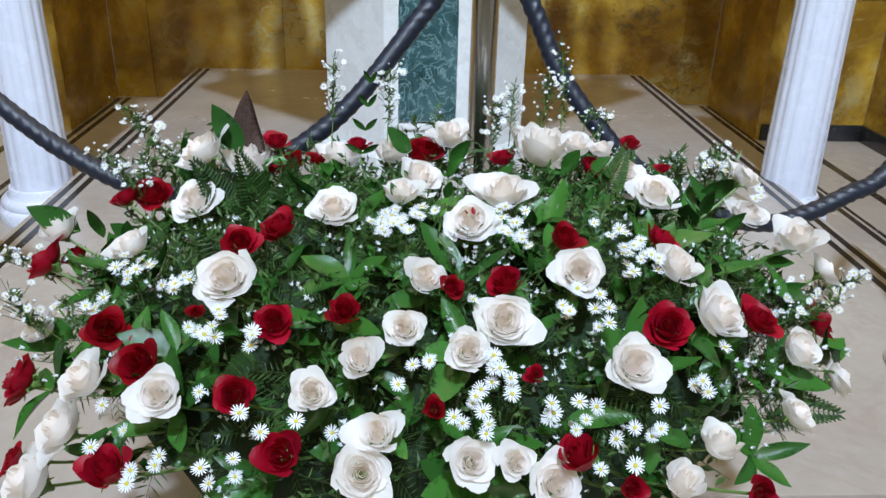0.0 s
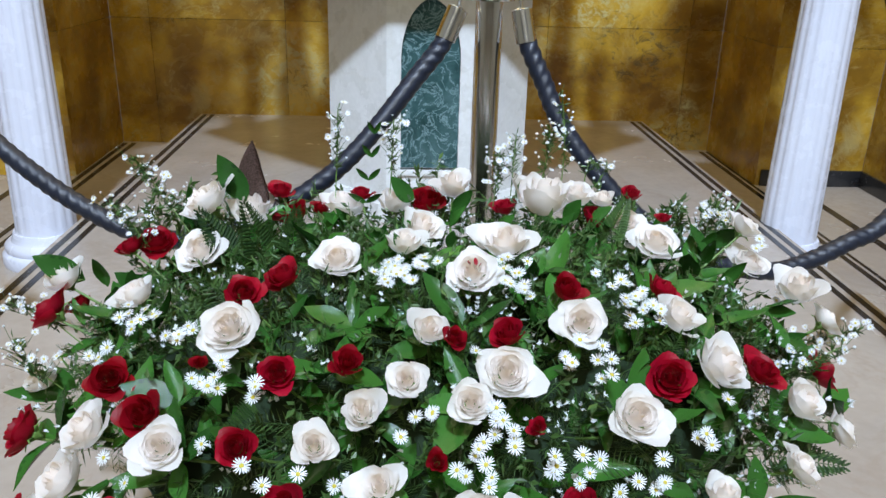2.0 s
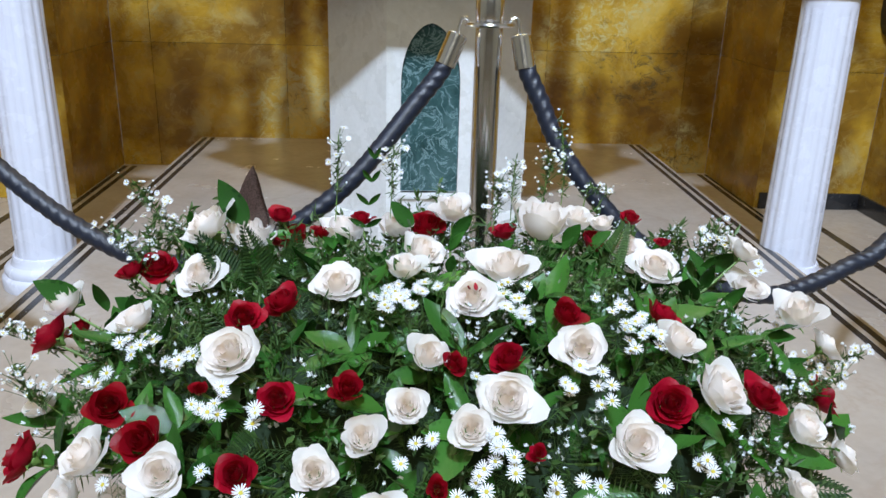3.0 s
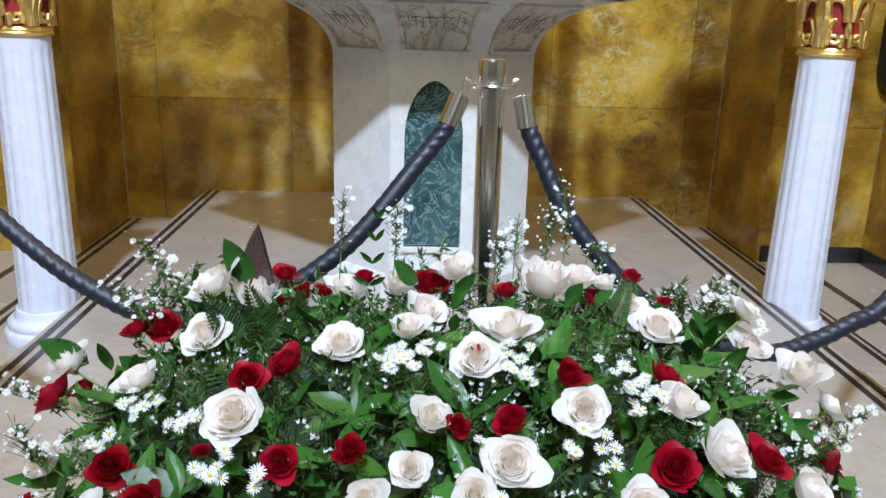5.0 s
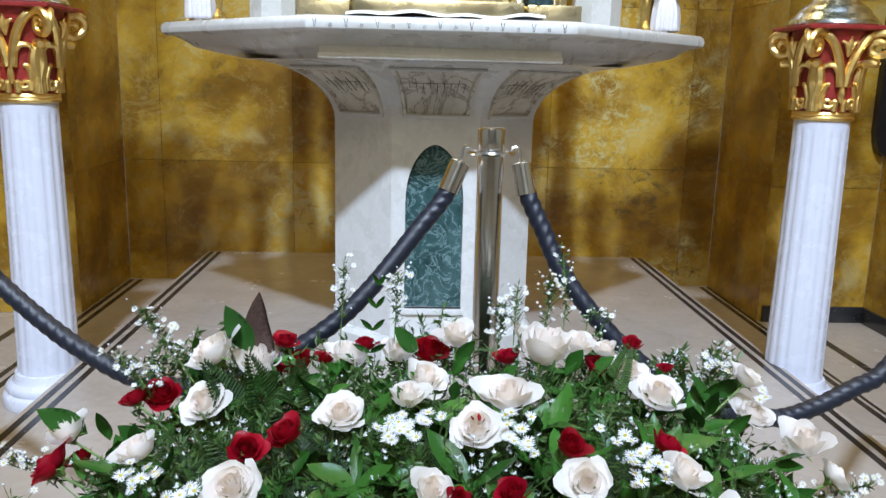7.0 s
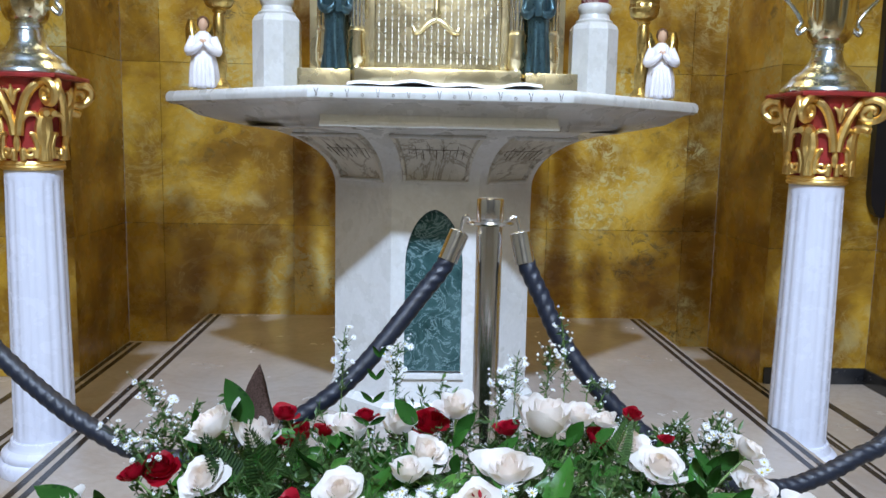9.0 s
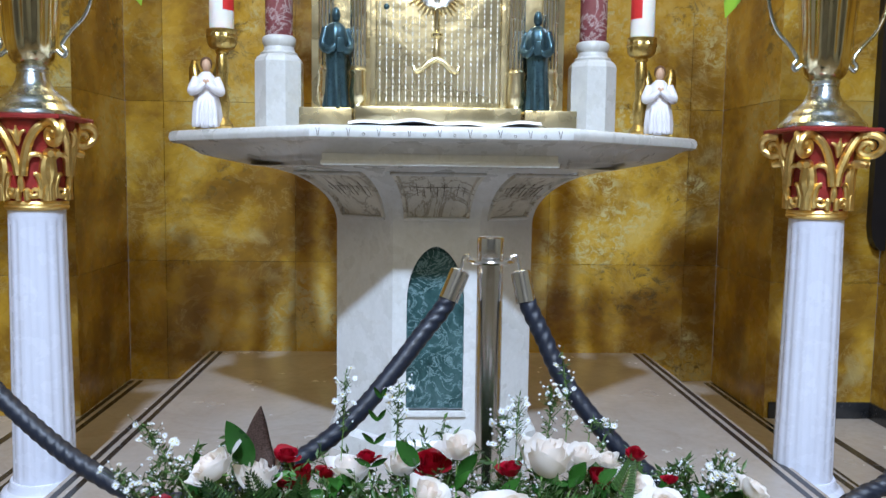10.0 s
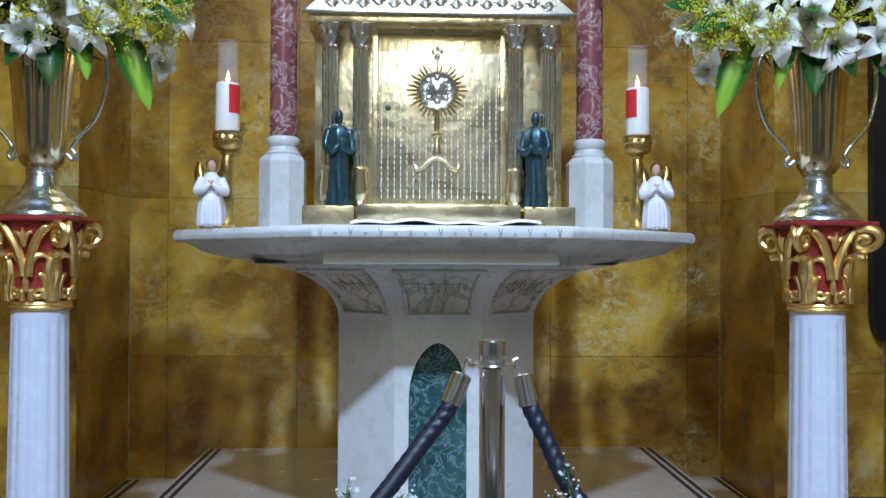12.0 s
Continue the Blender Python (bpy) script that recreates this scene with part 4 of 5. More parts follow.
calyx_bm.to_mesh(CALYX)
calyx_bm.free()
CALYX.materials.append(M_STEM)
CALYX.shade_smooth()


def leaf_mesh(name, width, fold, bend, mat, thick=0.012):
    """A leaf 1 long along y, pointed at both ends, folded on its rib, a little thick."""
    bm = bmesh.new()
    n = 9
    top, low = [], []
    for i in range(n):
        t = i / (n - 1)
        w = width * math.sin(math.pi * t ** 0.85) ** 0.85 * 0.5 + 0.004
        z = bend * (t * t - 0.3 * t)
        ups, dns = [], []
        for u in (-1, -0.5, 0, 0.5, 1):
            wave = 0.02 * math.sin(9 * t + 3 * u) * abs(u)
            p = Vector((u * w, t, z + fold * abs(u) * w * 2 + wave))
            ups.append(bm.verts.new(p))
            dns.append(bm.verts.new(p - Vector((0, 0, thick * (1 - abs(u) * 0.9)))))
        top.append(ups)
        low.append(dns)
    for a, b in zip(top, top[1:]):
        for q in range(4):
            bm.faces.new((a[q], a[q + 1], b[q + 1], b[q]))
    for a, b in zip(low, low[1:]):
        for q in range(4):
            bm.faces.new((a[q + 1], a[q], b[q], b[q + 1]))
    me = bpy.data.meshes.new(name)
    bm.to_mesh(me)
    bm.free()
    me.materials.append(mat)
    me.shade_smooth()
    return me


LEAVES = [leaf_mesh("leaf", w, f, b, M_LEAF) for w, f, b in ((0.40, 0.15, 0.25), (0.34, 0.25, -0.2), (0.46, 0.10, 0.1), (0.30, 0.2, 0.45))]


def daisy_mesh(seed):
    rnd = random.Random(seed)
    bm = bmesh.new()
    n = 17
    for i in range(n):
        a = 2 * math.pi * i / n + rnd.uniform(-0.08, 0.08)
        L = rnd.uniform(0.85, 1.0)
        d, s = Vector((math.cos(a), math.sin(a), 0)), Vector((-math.sin(a), math.cos(a), 0))
        up = rnd.uniform(0.0, 0.28)
        pts = [d * r * L + s * w + Vector((0, 0, up * r + 0.03)) for r, w in ((0.2, -0.03), (0.6, -0.078), (0.92, -0.045), (1.0, 0), (0.92, 0.045), (0.6, 0.078), (0.2, 0.03))]
        f = bm.faces.new([bm.verts.new(p) for p in pts])
        f.material_index = 0
    done = len(bm.faces)
    lathe([(0.08, -0.10), (0.21, 0.0), (0.23, 0.07), (0.17, 0.14), (0.05, 0.17)], 14, bm)
    bm.faces.ensure_lookup_table()
    for f in bm.faces[done:]:
        f.material_index = 1
    me = bpy.data.meshes.new("daisy")
    bm.to_mesh(me)
    bm.free()
    me.materials.append(M_DAISY)
    me.materials.append(M_YELLOW)
    return me


DAISIES = [daisy_mesh(60 + i) for i in range(3)]

# the mound: a flat-topped oval dome, wider than deep
DC, DA, BACK = Vector((0.06, 1.08, 0.22)), Vector((0.61, 0.47, 0.375)), 0.47


def dome_field(p):
    d = p - DC
    return (abs(d.x) / DA.x) ** 3 + (abs(d.y) / (DA.y if d.y < 0 else BACK)) ** 2.5 + (d.z / DA.z) ** 2


def dome_normal(p):
    d = p - DC
    gx = 3 / DA.x * (abs(d.x) / DA.x) ** 2 * (1 if d.x > 0 else -1)
    ay = DA.y if d.y < 0 else BACK
    gy = 2.5 / ay * (abs(d.y) / ay) ** 1.5 * (1 if d.y > 0 else -1)
    return Vector((gx, gy, 2 * d.z / DA.z ** 2)).normalized()


def dome_at(az, el, k=1.0):
    d = Vector((DA.x * math.cos(el) * math.cos(az), DA.y * math.cos(el) * math.sin(az), DA.z * math.sin(el)))
    lo, hi = 0.4, 1.8
    for _ in range(18):
        mid = (lo + hi) / 2
        lo, hi = (mid, hi) if dome_field(DC + d * mid) < 1 else (lo, mid)
    return DC + d * lo * k


def aim(p, axis, spin, size):
    """Stands a thing's z along axis at p."""
    q = axis.to_track_quat("Z", "Y").to_matrix().to_4x4()
    return Matrix.Translation(p) @ q @ pose(0, 0, 0, 0, 0, spin) @ Matrix.Scale(size, 4)


def piece(name, mesh, parent, m, label=""):
    ob = new(name, mesh)
    ob.parent = parent
    ob.matrix_basis = m
    if label:
        ob["label"] = label
    return ob


mound = thing("flower_arrangement", Matrix(), "large mound of white and red roses with daisies and greenery", "flower arrangement")
# Dark body added to block the view through the mound and shade its gaps.
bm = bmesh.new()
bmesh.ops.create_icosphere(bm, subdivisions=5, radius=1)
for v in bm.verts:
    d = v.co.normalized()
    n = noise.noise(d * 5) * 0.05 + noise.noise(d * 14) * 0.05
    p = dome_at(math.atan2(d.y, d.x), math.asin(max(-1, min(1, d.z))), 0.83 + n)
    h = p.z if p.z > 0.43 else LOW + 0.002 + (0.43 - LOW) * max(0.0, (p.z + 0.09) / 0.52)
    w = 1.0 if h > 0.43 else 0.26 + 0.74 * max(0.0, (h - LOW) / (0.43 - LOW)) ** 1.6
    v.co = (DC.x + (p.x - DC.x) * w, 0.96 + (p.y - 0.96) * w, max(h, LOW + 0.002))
part("moss_core", bm, M_CORE, mound, "dark filler body with the shade of the gaps in its colour")

# roses: x, y, z, radius in millimetres, form (open, side-turned, cup, upright bud)
WHITE_A = [
    (-0.299, 1.229, 0.608, 35, "s"), (-0.231, 1.248, 0.584, 28, "u"), (-0.281, 1.115, 0.567, 39, "o"), (-0.350, 1.031, 0.539, 28, "b"),
    (-0.466, 1.092, 0.537, 29, "b"), (-0.079, 1.000, 0.602, 36, "o"), (-0.190, 0.863, 0.573, 39, "o"), (-0.240, 0.741, 0.500, 31, "o"),
    (-0.082, 0.720, 0.516, 25, "o"), (-0.036, 0.750, 0.538, 22, "b"), (0.010, 0.779, 0.556, 25, "o"), (0.005, 1.062, 0.605, 27, "b"),
    (0.034, 1.143, 0.601, 32, "s"), (-0.090, 1.264, 0.587, 27, "u"), (-0.011, 1.266, 0.595, 21, "u"), (0.033, 0.846, 0.582, 22, "b"),
    (-0.336, 0.791, 0.490, 30, "s"), (-0.355, 0.755, 0.451, 31, "s"), (-0.455, 0.967, 0.452, 25, "b"), (-0.392, 0.739, 0.395, 37, "s"),
]
WHITE_B = [
    (-0.017, 0.690, 0.491, 24, "s"), (-0.031, 0.664, 0.462, 30, "o"), (0.081, 1.264, 0.624, 23, "u"), (0.224, 1.260, 0.605, 36, "u"),
    (0.144, 1.079, 0.604, 38, "s"), (0.090, 0.959, 0.603, 37, "o"), (0.354, 1.237, 0.565, 40, "o"), (0.384, 1.166, 0.567, 43, "o"),
    (0.511, 1.154, 0.601, 25, "b"), (0.518, 1.139, 0.545, 37, "o"), (0.561, 1.063, 0.538, 28, "u"), (0.576, 0.998, 0.524, 23, "s"),
    (0.208, 0.861, 0.583, 34, "o"), (0.335, 0.900, 0.575, 28, "b"), (0.370, 0.834, 0.547, 34, "s"), (0.115, 0.787, 0.560, 35, "o"),
    (0.075, 0.756, 0.543, 26, "o"), (0.248, 0.749, 0.530, 35, "o"), (0.469, 0.828, 0.500, 26, "b"), (0.531, 0.840, 0.456, 23, "s"),
]
WHITE_C = [
    (0.331, 0.696, 0.469, 20, "u"), (0.288, 0.667, 0.445, 20, "u"), (0.075, 0.671, 0.470, 28, "o"), (0.118, 0.670, 0.470, 21, "o"),
    (0.156, 0.658, 0.451, 29, "o"), (0.438, 0.750, 0.469, 24, "s"), (0.277, 1.255, 0.613, 20, "u"), (0.317, 1.247, 0.612, 17, "b"),
]
RED_A = [
    (-0.365, 1.195, 0.549, 34, "o"), (-0.398, 1.174, 0.553, 20, "b"), (-0.473, 1.047, 0.510, 30, "s"), (-0.452, 1.098, 0.493, 19, "b"),
    (-0.187, 1.256, 0.619, 19, "s"), (-0.169, 1.257, 0.580, 23, "b"), (-0.127, 1.260, 0.587, 14, "b"), (-0.063, 1.264, 0.610, 15, "b"),
    (0.038, 1.265, 0.601, 27, "s"), (-0.187, 0.933, 0.586, 26, "o"), (-0.145, 0.967, 0.596, 24, "s"), (-0.127, 0.792, 0.556, 24, "o"),
    (-0.054, 0.802, 0.565, 18, "b"), (-0.320, 0.838, 0.522, 27, "o"), (-0.268, 0.778, 0.516, 23, "b"), (-0.160, 0.726, 0.510, 24, "o"),
    (-0.109, 0.680, 0.474, 22, "b"), (-0.442, 0.866, 0.439, 29, "s"), (-0.285, 0.699, 0.439, 22, "u"), (-0.416, 0.769, 0.400, 16, "s"),
]
RED_B = [
    (-0.215, 0.821, 0.553, 9, "b"), (0.040, 0.706, 0.507, 11, "b"), (0.166, 1.263, 0.591, 17, "b"), (0.312, 1.248, 0.578, 24, "b"),
    (0.409, 1.219, 0.591, 10, "b"), (0.359, 1.237, 0.624, 14, "b"), (0.203, 0.931, 0.596, 20, "b"), (0.336, 0.961, 0.582, 24, "s"),
    (0.122, 0.842, 0.580, 20, "b"), (0.062, 0.834, 0.579, 14, "b"), (0.295, 0.795, 0.549, 30, "o"), (0.423, 0.847, 0.532, 24, "s"),
    (0.570, 0.975, 0.460, 29, "s"), (0.182, 0.675, 0.472, 20, "u"), (0.377, 0.678, 0.424, 15, "b"), (0.143, 0.735, 0.528, 10, "b"),
    (0.235, 0.659, 0.446, 13, "b"),
]
DAISY_A = [
    (0.011, 0.945, 0.601, 20, 0.035), (-0.299, 0.919, 0.554, 8, 0.025), (-0.240, 0.862, 0.561, 5, 0.014), (-0.185, 0.802, 0.551, 14, 0.027),
    (-0.146, 0.775, 0.544, 5, 0.010), (-0.147, 0.708, 0.498, 3, 0.014), (-0.127, 0.692, 0.484, 3, 0.014), (-0.158, 0.679, 0.466, 7, 0.024),
    (-0.212, 0.690, 0.464, 3, 0.010), (-0.188, 0.723, 0.502, 2, 0.008), (-0.345, 0.885, 0.524, 4, 0.015), (0.028, 0.738, 0.532, 6, 0.014),
    (0.004, 0.720, 0.518, 3, 0.007), (-0.056, 0.689, 0.489, 1, 0.004), (-0.092, 0.699, 0.496, 1, 0.004), (-0.105, 0.677, 0.473, 2, 0.006),
    (-0.277, 0.722, 0.469, 5, 0.026), (-0.240, 0.681, 0.442, 5, 0.020),
]
DAISY_B = [
    (0.134, 0.961, 0.602, 10, 0.024), (0.140, 0.909, 0.596, 5, 0.016), (0.260, 0.958, 0.595, 3, 0.015), (0.281, 0.892, 0.583, 15, 0.029),
    (0.204, 0.794, 0.559, 17, 0.026), (0.080, 0.802, 0.567, 1, 0.004), (0.108, 0.729, 0.526, 15, 0.021), (0.079, 0.698, 0.499, 9, 0.020),
    (0.147, 0.700, 0.500, 6, 0.014), (0.203, 0.702, 0.498, 8, 0.023), (0.240, 0.700, 0.493, 3, 0.009), (0.213, 0.685, 0.482, 3, 0.009),
    (0.255, 0.686, 0.475, 6, 0.016), (0.263, 0.704, 0.493, 3, 0.011), (0.236, 0.668, 0.457, 3, 0.009), (0.204, 0.665, 0.456, 2, 0.007),
    (0.078, 0.722, 0.519, 5, 0.014), (0.471, 1.187, 0.595, 8, 0.023), (0.526, 1.136, 0.564, 5, 0.021), (0.312, 0.744, 0.516, 5, 0.017),
]
DAISY_C = [
    (0.345, 0.777, 0.528, 2, 0.008), (0.538, 1.102, 0.506, 3, 0.011),
]

rnd = random.Random(7)
HEADS = [(Vector(h[:3]), h[3] / 1000) for h in WHITE_A + WHITE_B + WHITE_C + RED_A + RED_B]


def clear(p, margin):
    """True where no rose head stands."""
    return all((p - c).length > r * margin for c, r in HEADS)


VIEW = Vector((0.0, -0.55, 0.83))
for tone, rows in (("white", WHITE_A + WHITE_B + WHITE_C), ("red", RED_A + RED_B)):
    for x, y, z, mm, form in rows:
        p = Vector((x, y, z))
        nrm = dome_normal(p)
        r = mm / 1000
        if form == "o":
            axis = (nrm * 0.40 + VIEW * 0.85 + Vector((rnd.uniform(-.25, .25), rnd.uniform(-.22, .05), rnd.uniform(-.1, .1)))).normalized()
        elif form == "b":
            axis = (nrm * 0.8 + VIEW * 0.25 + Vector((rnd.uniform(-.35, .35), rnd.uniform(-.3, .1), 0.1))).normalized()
        elif form == "s":
            axis = (Vector((nrm.x * 1.6, nrm.y * 0.4, 0.75)) + Vector((rnd.uniform(-.3, .3), rnd.uniform(-.3, 0), 0))).normalized()
        else:
            axis = Vector((rnd.uniform(-.25, .25), rnd.uniform(-.3, 0.0), 1)).normalized()
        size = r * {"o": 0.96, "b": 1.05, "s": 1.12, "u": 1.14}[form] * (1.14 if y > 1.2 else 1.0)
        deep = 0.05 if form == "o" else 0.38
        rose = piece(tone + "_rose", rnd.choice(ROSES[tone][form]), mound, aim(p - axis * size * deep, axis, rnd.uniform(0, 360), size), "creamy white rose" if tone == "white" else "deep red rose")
        piece("calyx", CALYX, rose, Matrix(), "green calyx")
# the red fleck in the heart of one white rose
heart = leaf_mesh("red_petal", 0.55, 0.2, 0.5, M_ROSE_R)
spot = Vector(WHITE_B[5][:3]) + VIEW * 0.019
for dx, dy, size, turn in ((0.004, 0.0, 0.010, 20), (-0.004, 0.003, 0.008, 140), (0.006, -0.004, 0.007, 260)):
    piece("red_petal", heart, mound, pose(spot.x + dx, spot.y + dy, spot.z, 40, 0, turn) @ Matrix.Scale(size, 4), "small red petal in the heart of a rose")

# daisies in loose clusters
for x, y, z, count, spread in DAISY_A + DAISY_B + DAISY_C:
    c = Vector((x, y, z))
    nrm = dome_normal(c)
    tu = nrm.cross(Vector((0, 1, 0.3))).normalized()
    tv = nrm.cross(tu)
    for i in range(max(1, int(count * (0.6 if y < 0.85 else 1.2)))):
        rr, aa = spread * 1.2 * math.sqrt(rnd.random()), rnd.uniform(0, 6.28)
        p = c + tu * rr * math.cos(aa) + tv * rr * math.sin(aa) + nrm * rnd.uniform(0.002, 0.022)
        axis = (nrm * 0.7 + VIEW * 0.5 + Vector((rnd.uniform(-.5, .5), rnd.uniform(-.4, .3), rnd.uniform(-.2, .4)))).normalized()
        if not clear(p, 0.95):
            continue
        piece("daisy", rnd.choice(DAISIES), mound, aim(p, axis, rnd.uniform(0, 360), rnd.uniform(0.0080, 0.0110)))


def leaf_pose(p, heading, normal, length):
    y = heading.normalized()
    x = y.cross(normal).normalized()
    z = x.cross(y)
    return Matrix.Translation(p) @ Matrix((x, y, z)).transposed().to_4x4() @ Matrix.Scale(length, 4)


# broad leaves all over the mound, in whorls of three to five
count = 0
while count < 285:
    az, el = rnd.uniform(-math.pi * 1.2, math.pi * 0.2), math.asin(rnd.uniform(0.50, 1.0))
    p = dome_at(az, el, rnd.uniform(0.87, 0.97))
    nrm = dome_normal(p)
    if not clear(p, 1.15):
        continue
    spin = rnd.uniform(0, 6.28)
    for q in range(rnd.randint(2, 5)):
        a = spin + q * 1.35 + rnd.uniform(-0.3, 0.3)
        tu = nrm.cross(Vector((0.3, 1, 0.2))).normalized()
        tv = nrm.cross(tu)
        h = tu * math.cos(a) + tv * math.sin(a) + nrm * rnd.uniform(0.05, 0.7)
        L = rnd.uniform(0.050, 0.082)
        if not clear(p + h.normalized() * L * 0.75, 1.0):
            continue
        piece("leaf", rnd.choice(LEAVES), mound, leaf_pose(p, h, (nrm + Vector((rnd.uniform(-.3, .3), rnd.uniform(-.3, .3), 0.2))).normalized(), L))
        count += 1


def quads_object(name, verts, faces, mat, parent, label, kind="stuff"):
    me = bpy.data.meshes.new(name)
    me.from_pydata(verts, [], faces)
    me.materials.append(mat)
    ob = new(name, me)
    ob.parent = parent
    ob["label"] = label
    if kind:
        ob["kind"] = kind
    return ob


class Tufts:
    """Collects many little blades, leaves and twigs into one mesh."""

    def __init__(self):
        self.v, self.f = [], []

    def blade(self, p, d, side, length, width):
        i = len(self.v)
        nrm = d.cross(side)
        self.v += [p, p + d * length * 0.45 + side * width + nrm * width * 0.4, p + d * length, p + d * length * 0.45 - side * width + nrm * width * 0.4]
        self.f.append((i, i + 1, i + 2, i + 3))

    def twig(self, a, b, w):
        d = (b - a).normalized()
        s = d.orthogonal().normalized() * w
        t = d.cross(s)
        i = len(self.v)
        ring = [s, s * -0.5 + t * 0.87, s * -0.5 - t * 0.87]
        self.v += [a + r for r in ring] + [b + r * 0.6 for r in ring]
        self.f += [(i, i + 1, i + 4, i + 3), (i + 1, i + 2, i + 5, i + 4), (i + 2, i, i + 3, i + 5)]

    def bud(self, p, r):
        i = len(self.v)
        self.v += [p + Vector(o) * r for o in ((1, 0, 0), (-1, 0, 0), (0, 1, 0), (0, -1, 0), (0, 0, 1), (0, 0, -1))]
        self.f += [(i, i + 2, i + 4), (i + 2, i + 1, i + 4), (i + 1, i + 3, i + 4), (i + 3, i, i + 4), (i + 2, i, i + 5), (i + 1, i + 2, i + 5), (i + 3, i + 1, i + 5), (i, i + 3, i + 5)]


def rand_dir(r):
    return Vector((r.gauss(0, 1), r.gauss(0, 1), r.gauss(0, 1))).normalized()


# feathery green sprigs, tiny leaves and white filler buds
fern, small, buds = Tufts(), Tufts(), Tufts()
for i in range(950):
    az, el = rnd.uniform(-math.pi * 1.3, math.pi * 0.3), math.asin(rnd.uniform(0.52, 1.0))
    p = dome_at(az, el, rnd.uniform(0.80, 0.92))
    nrm = dome_normal(p)
    d = (nrm * rnd.uniform(0.3, 1.0) + rand_dir(rnd) * 0.8).normalized()
    L = rnd.uniform(0.04, 0.085)
    if not clear(p + d * L * 0.6, 1.1):
        continue
    side = d.cross(rand_dir(rnd)).normalized()
    droop = Vector((0, 0, -0.25))
    prev = p
    for q in range(1, 11):
        t = q / 10
        cur = p + d * L * t + droop * L * t * t
        fern.twig(prev, cur, 0.0005)
        for sg in (-1, 1):
            fern.blade(cur, (d * 0.6 + side * sg).normalized(), d, L * 0.30 * math.sin(math.pi * (0.15 + 0.8 * t)), 0.0011)
        prev = cur
for i in range(760):
    az, el = rnd.uniform(-math.pi * 1.3, math.pi * 0.3), math.asin(rnd.uniform(0.52, 1.0))
    p = dome_at(az, el, rnd.uniform(0.83, 0.94))
    nrm = dome_normal(p)
    d = (nrm + rand_dir(rnd) * 0.8).normalized()
    if not clear(p + d * 0.045, 1.1):
        continue
    for q in range(9):
        c = p + d * 0.007 * q
        small.blade(c, (d * 0.4 + rand_dir(rnd)).normalized(), rand_dir(rnd), rnd.uniform(0.010, 0.020), 0.0035)
    small.twig(p, p + d * 0.063, 0.0008)
for i in range(95):
    az = rnd.uniform(-math.pi * 1.1, math.pi * 0.1)
    el = math.asin(rnd.uniform(0.5, 0.97))
    p = dome_at(az, el, rnd.uniform(0.90, 0.98))
    nrm = dome_normal(p)
    for q in range(rnd.randint(4, 9)):
        c = p + nrm * rnd.uniform(0.0, 0.03) + rand_dir(rnd) * 0.018
        if not clear(c, 1.1):
            continue
        fern.twig(p - nrm * 0.02, c, 0.0004)
        buds.bud(c, rnd.uniform(0.0014, 0.0032))
        for h in range(4):
            buds.blade(c, (nrm + rand_dir(rnd) * 0.9).normalized(), rand_dir(rnd), 0.0055, 0.0014)

# loose sprays of daisies that rise behind the mound: foot, middle, tip, flowers, spread
SPRAYS = [
    ((-0.104, 1.27, 0.60), (-0.099, 1.27, 0.68), (-0.097, 1.27, 0.742), 7, 0.016), ((-0.018, 1.27, 0.60), (-0.014, 1.27, 0.68), (-0.012, 1.27, 0.728), 9, 0.022),
    ((0.174, 1.27, 0.59), (0.176, 1.27, 0.664), (0.178, 1.27, 0.708), 5, 0.018), ((0.223, 1.30, 0.58), (0.234, 1.30, 0.674), (0.235, 1.30, 0.715), 10, 0.022),
    ((0.265, 1.33, 0.58), (0.267, 1.33, 0.675), (0.256, 1.33, 0.768), 7, 0.016), ((0.296, 1.30, 0.60), (0.304, 1.30, 0.655), (0.341, 1.30, 0.645), 5, 0.018),
    ((-0.317, 1.22, 0.55), (-0.367, 1.24, 0.617), (-0.403, 1.24, 0.672), 14, 0.026), ((0.146, 1.27, 0.58), (0.152, 1.27, 0.645), (0.154, 1.27, 0.682), 10, 0.022),
]
SPRAYS_SIDE = [
    ((-0.43, 1.04, 0.46), (-0.49, 1.07, 0.49), (-0.545, 1.09, 0.50), 12, 0.030), ((0.44, 1.20, 0.54), (0.47, 1.20, 0.58), (0.485, 1.20, 0.625), 13, 0.030),
    ((0.52, 1.02, 0.46), (0.57, 1.02, 0.48), (0.64, 1.02, 0.50), 12, 0.030), ((-0.36, 1.18, 0.52), (-0.39, 1.19, 0.57), (-0.43, 1.20, 0.615), 12, 0.028),
    ((-0.42, 0.95, 0.44), (-0.45, 0.94, 0.48), (-0.47, 0.94, 0.52), 10, 0.030), ((0.46, 0.92, 0.47), (0.50, 0.91, 0.50), (0.55, 0.91, 0.53), 10, 0.030),
]
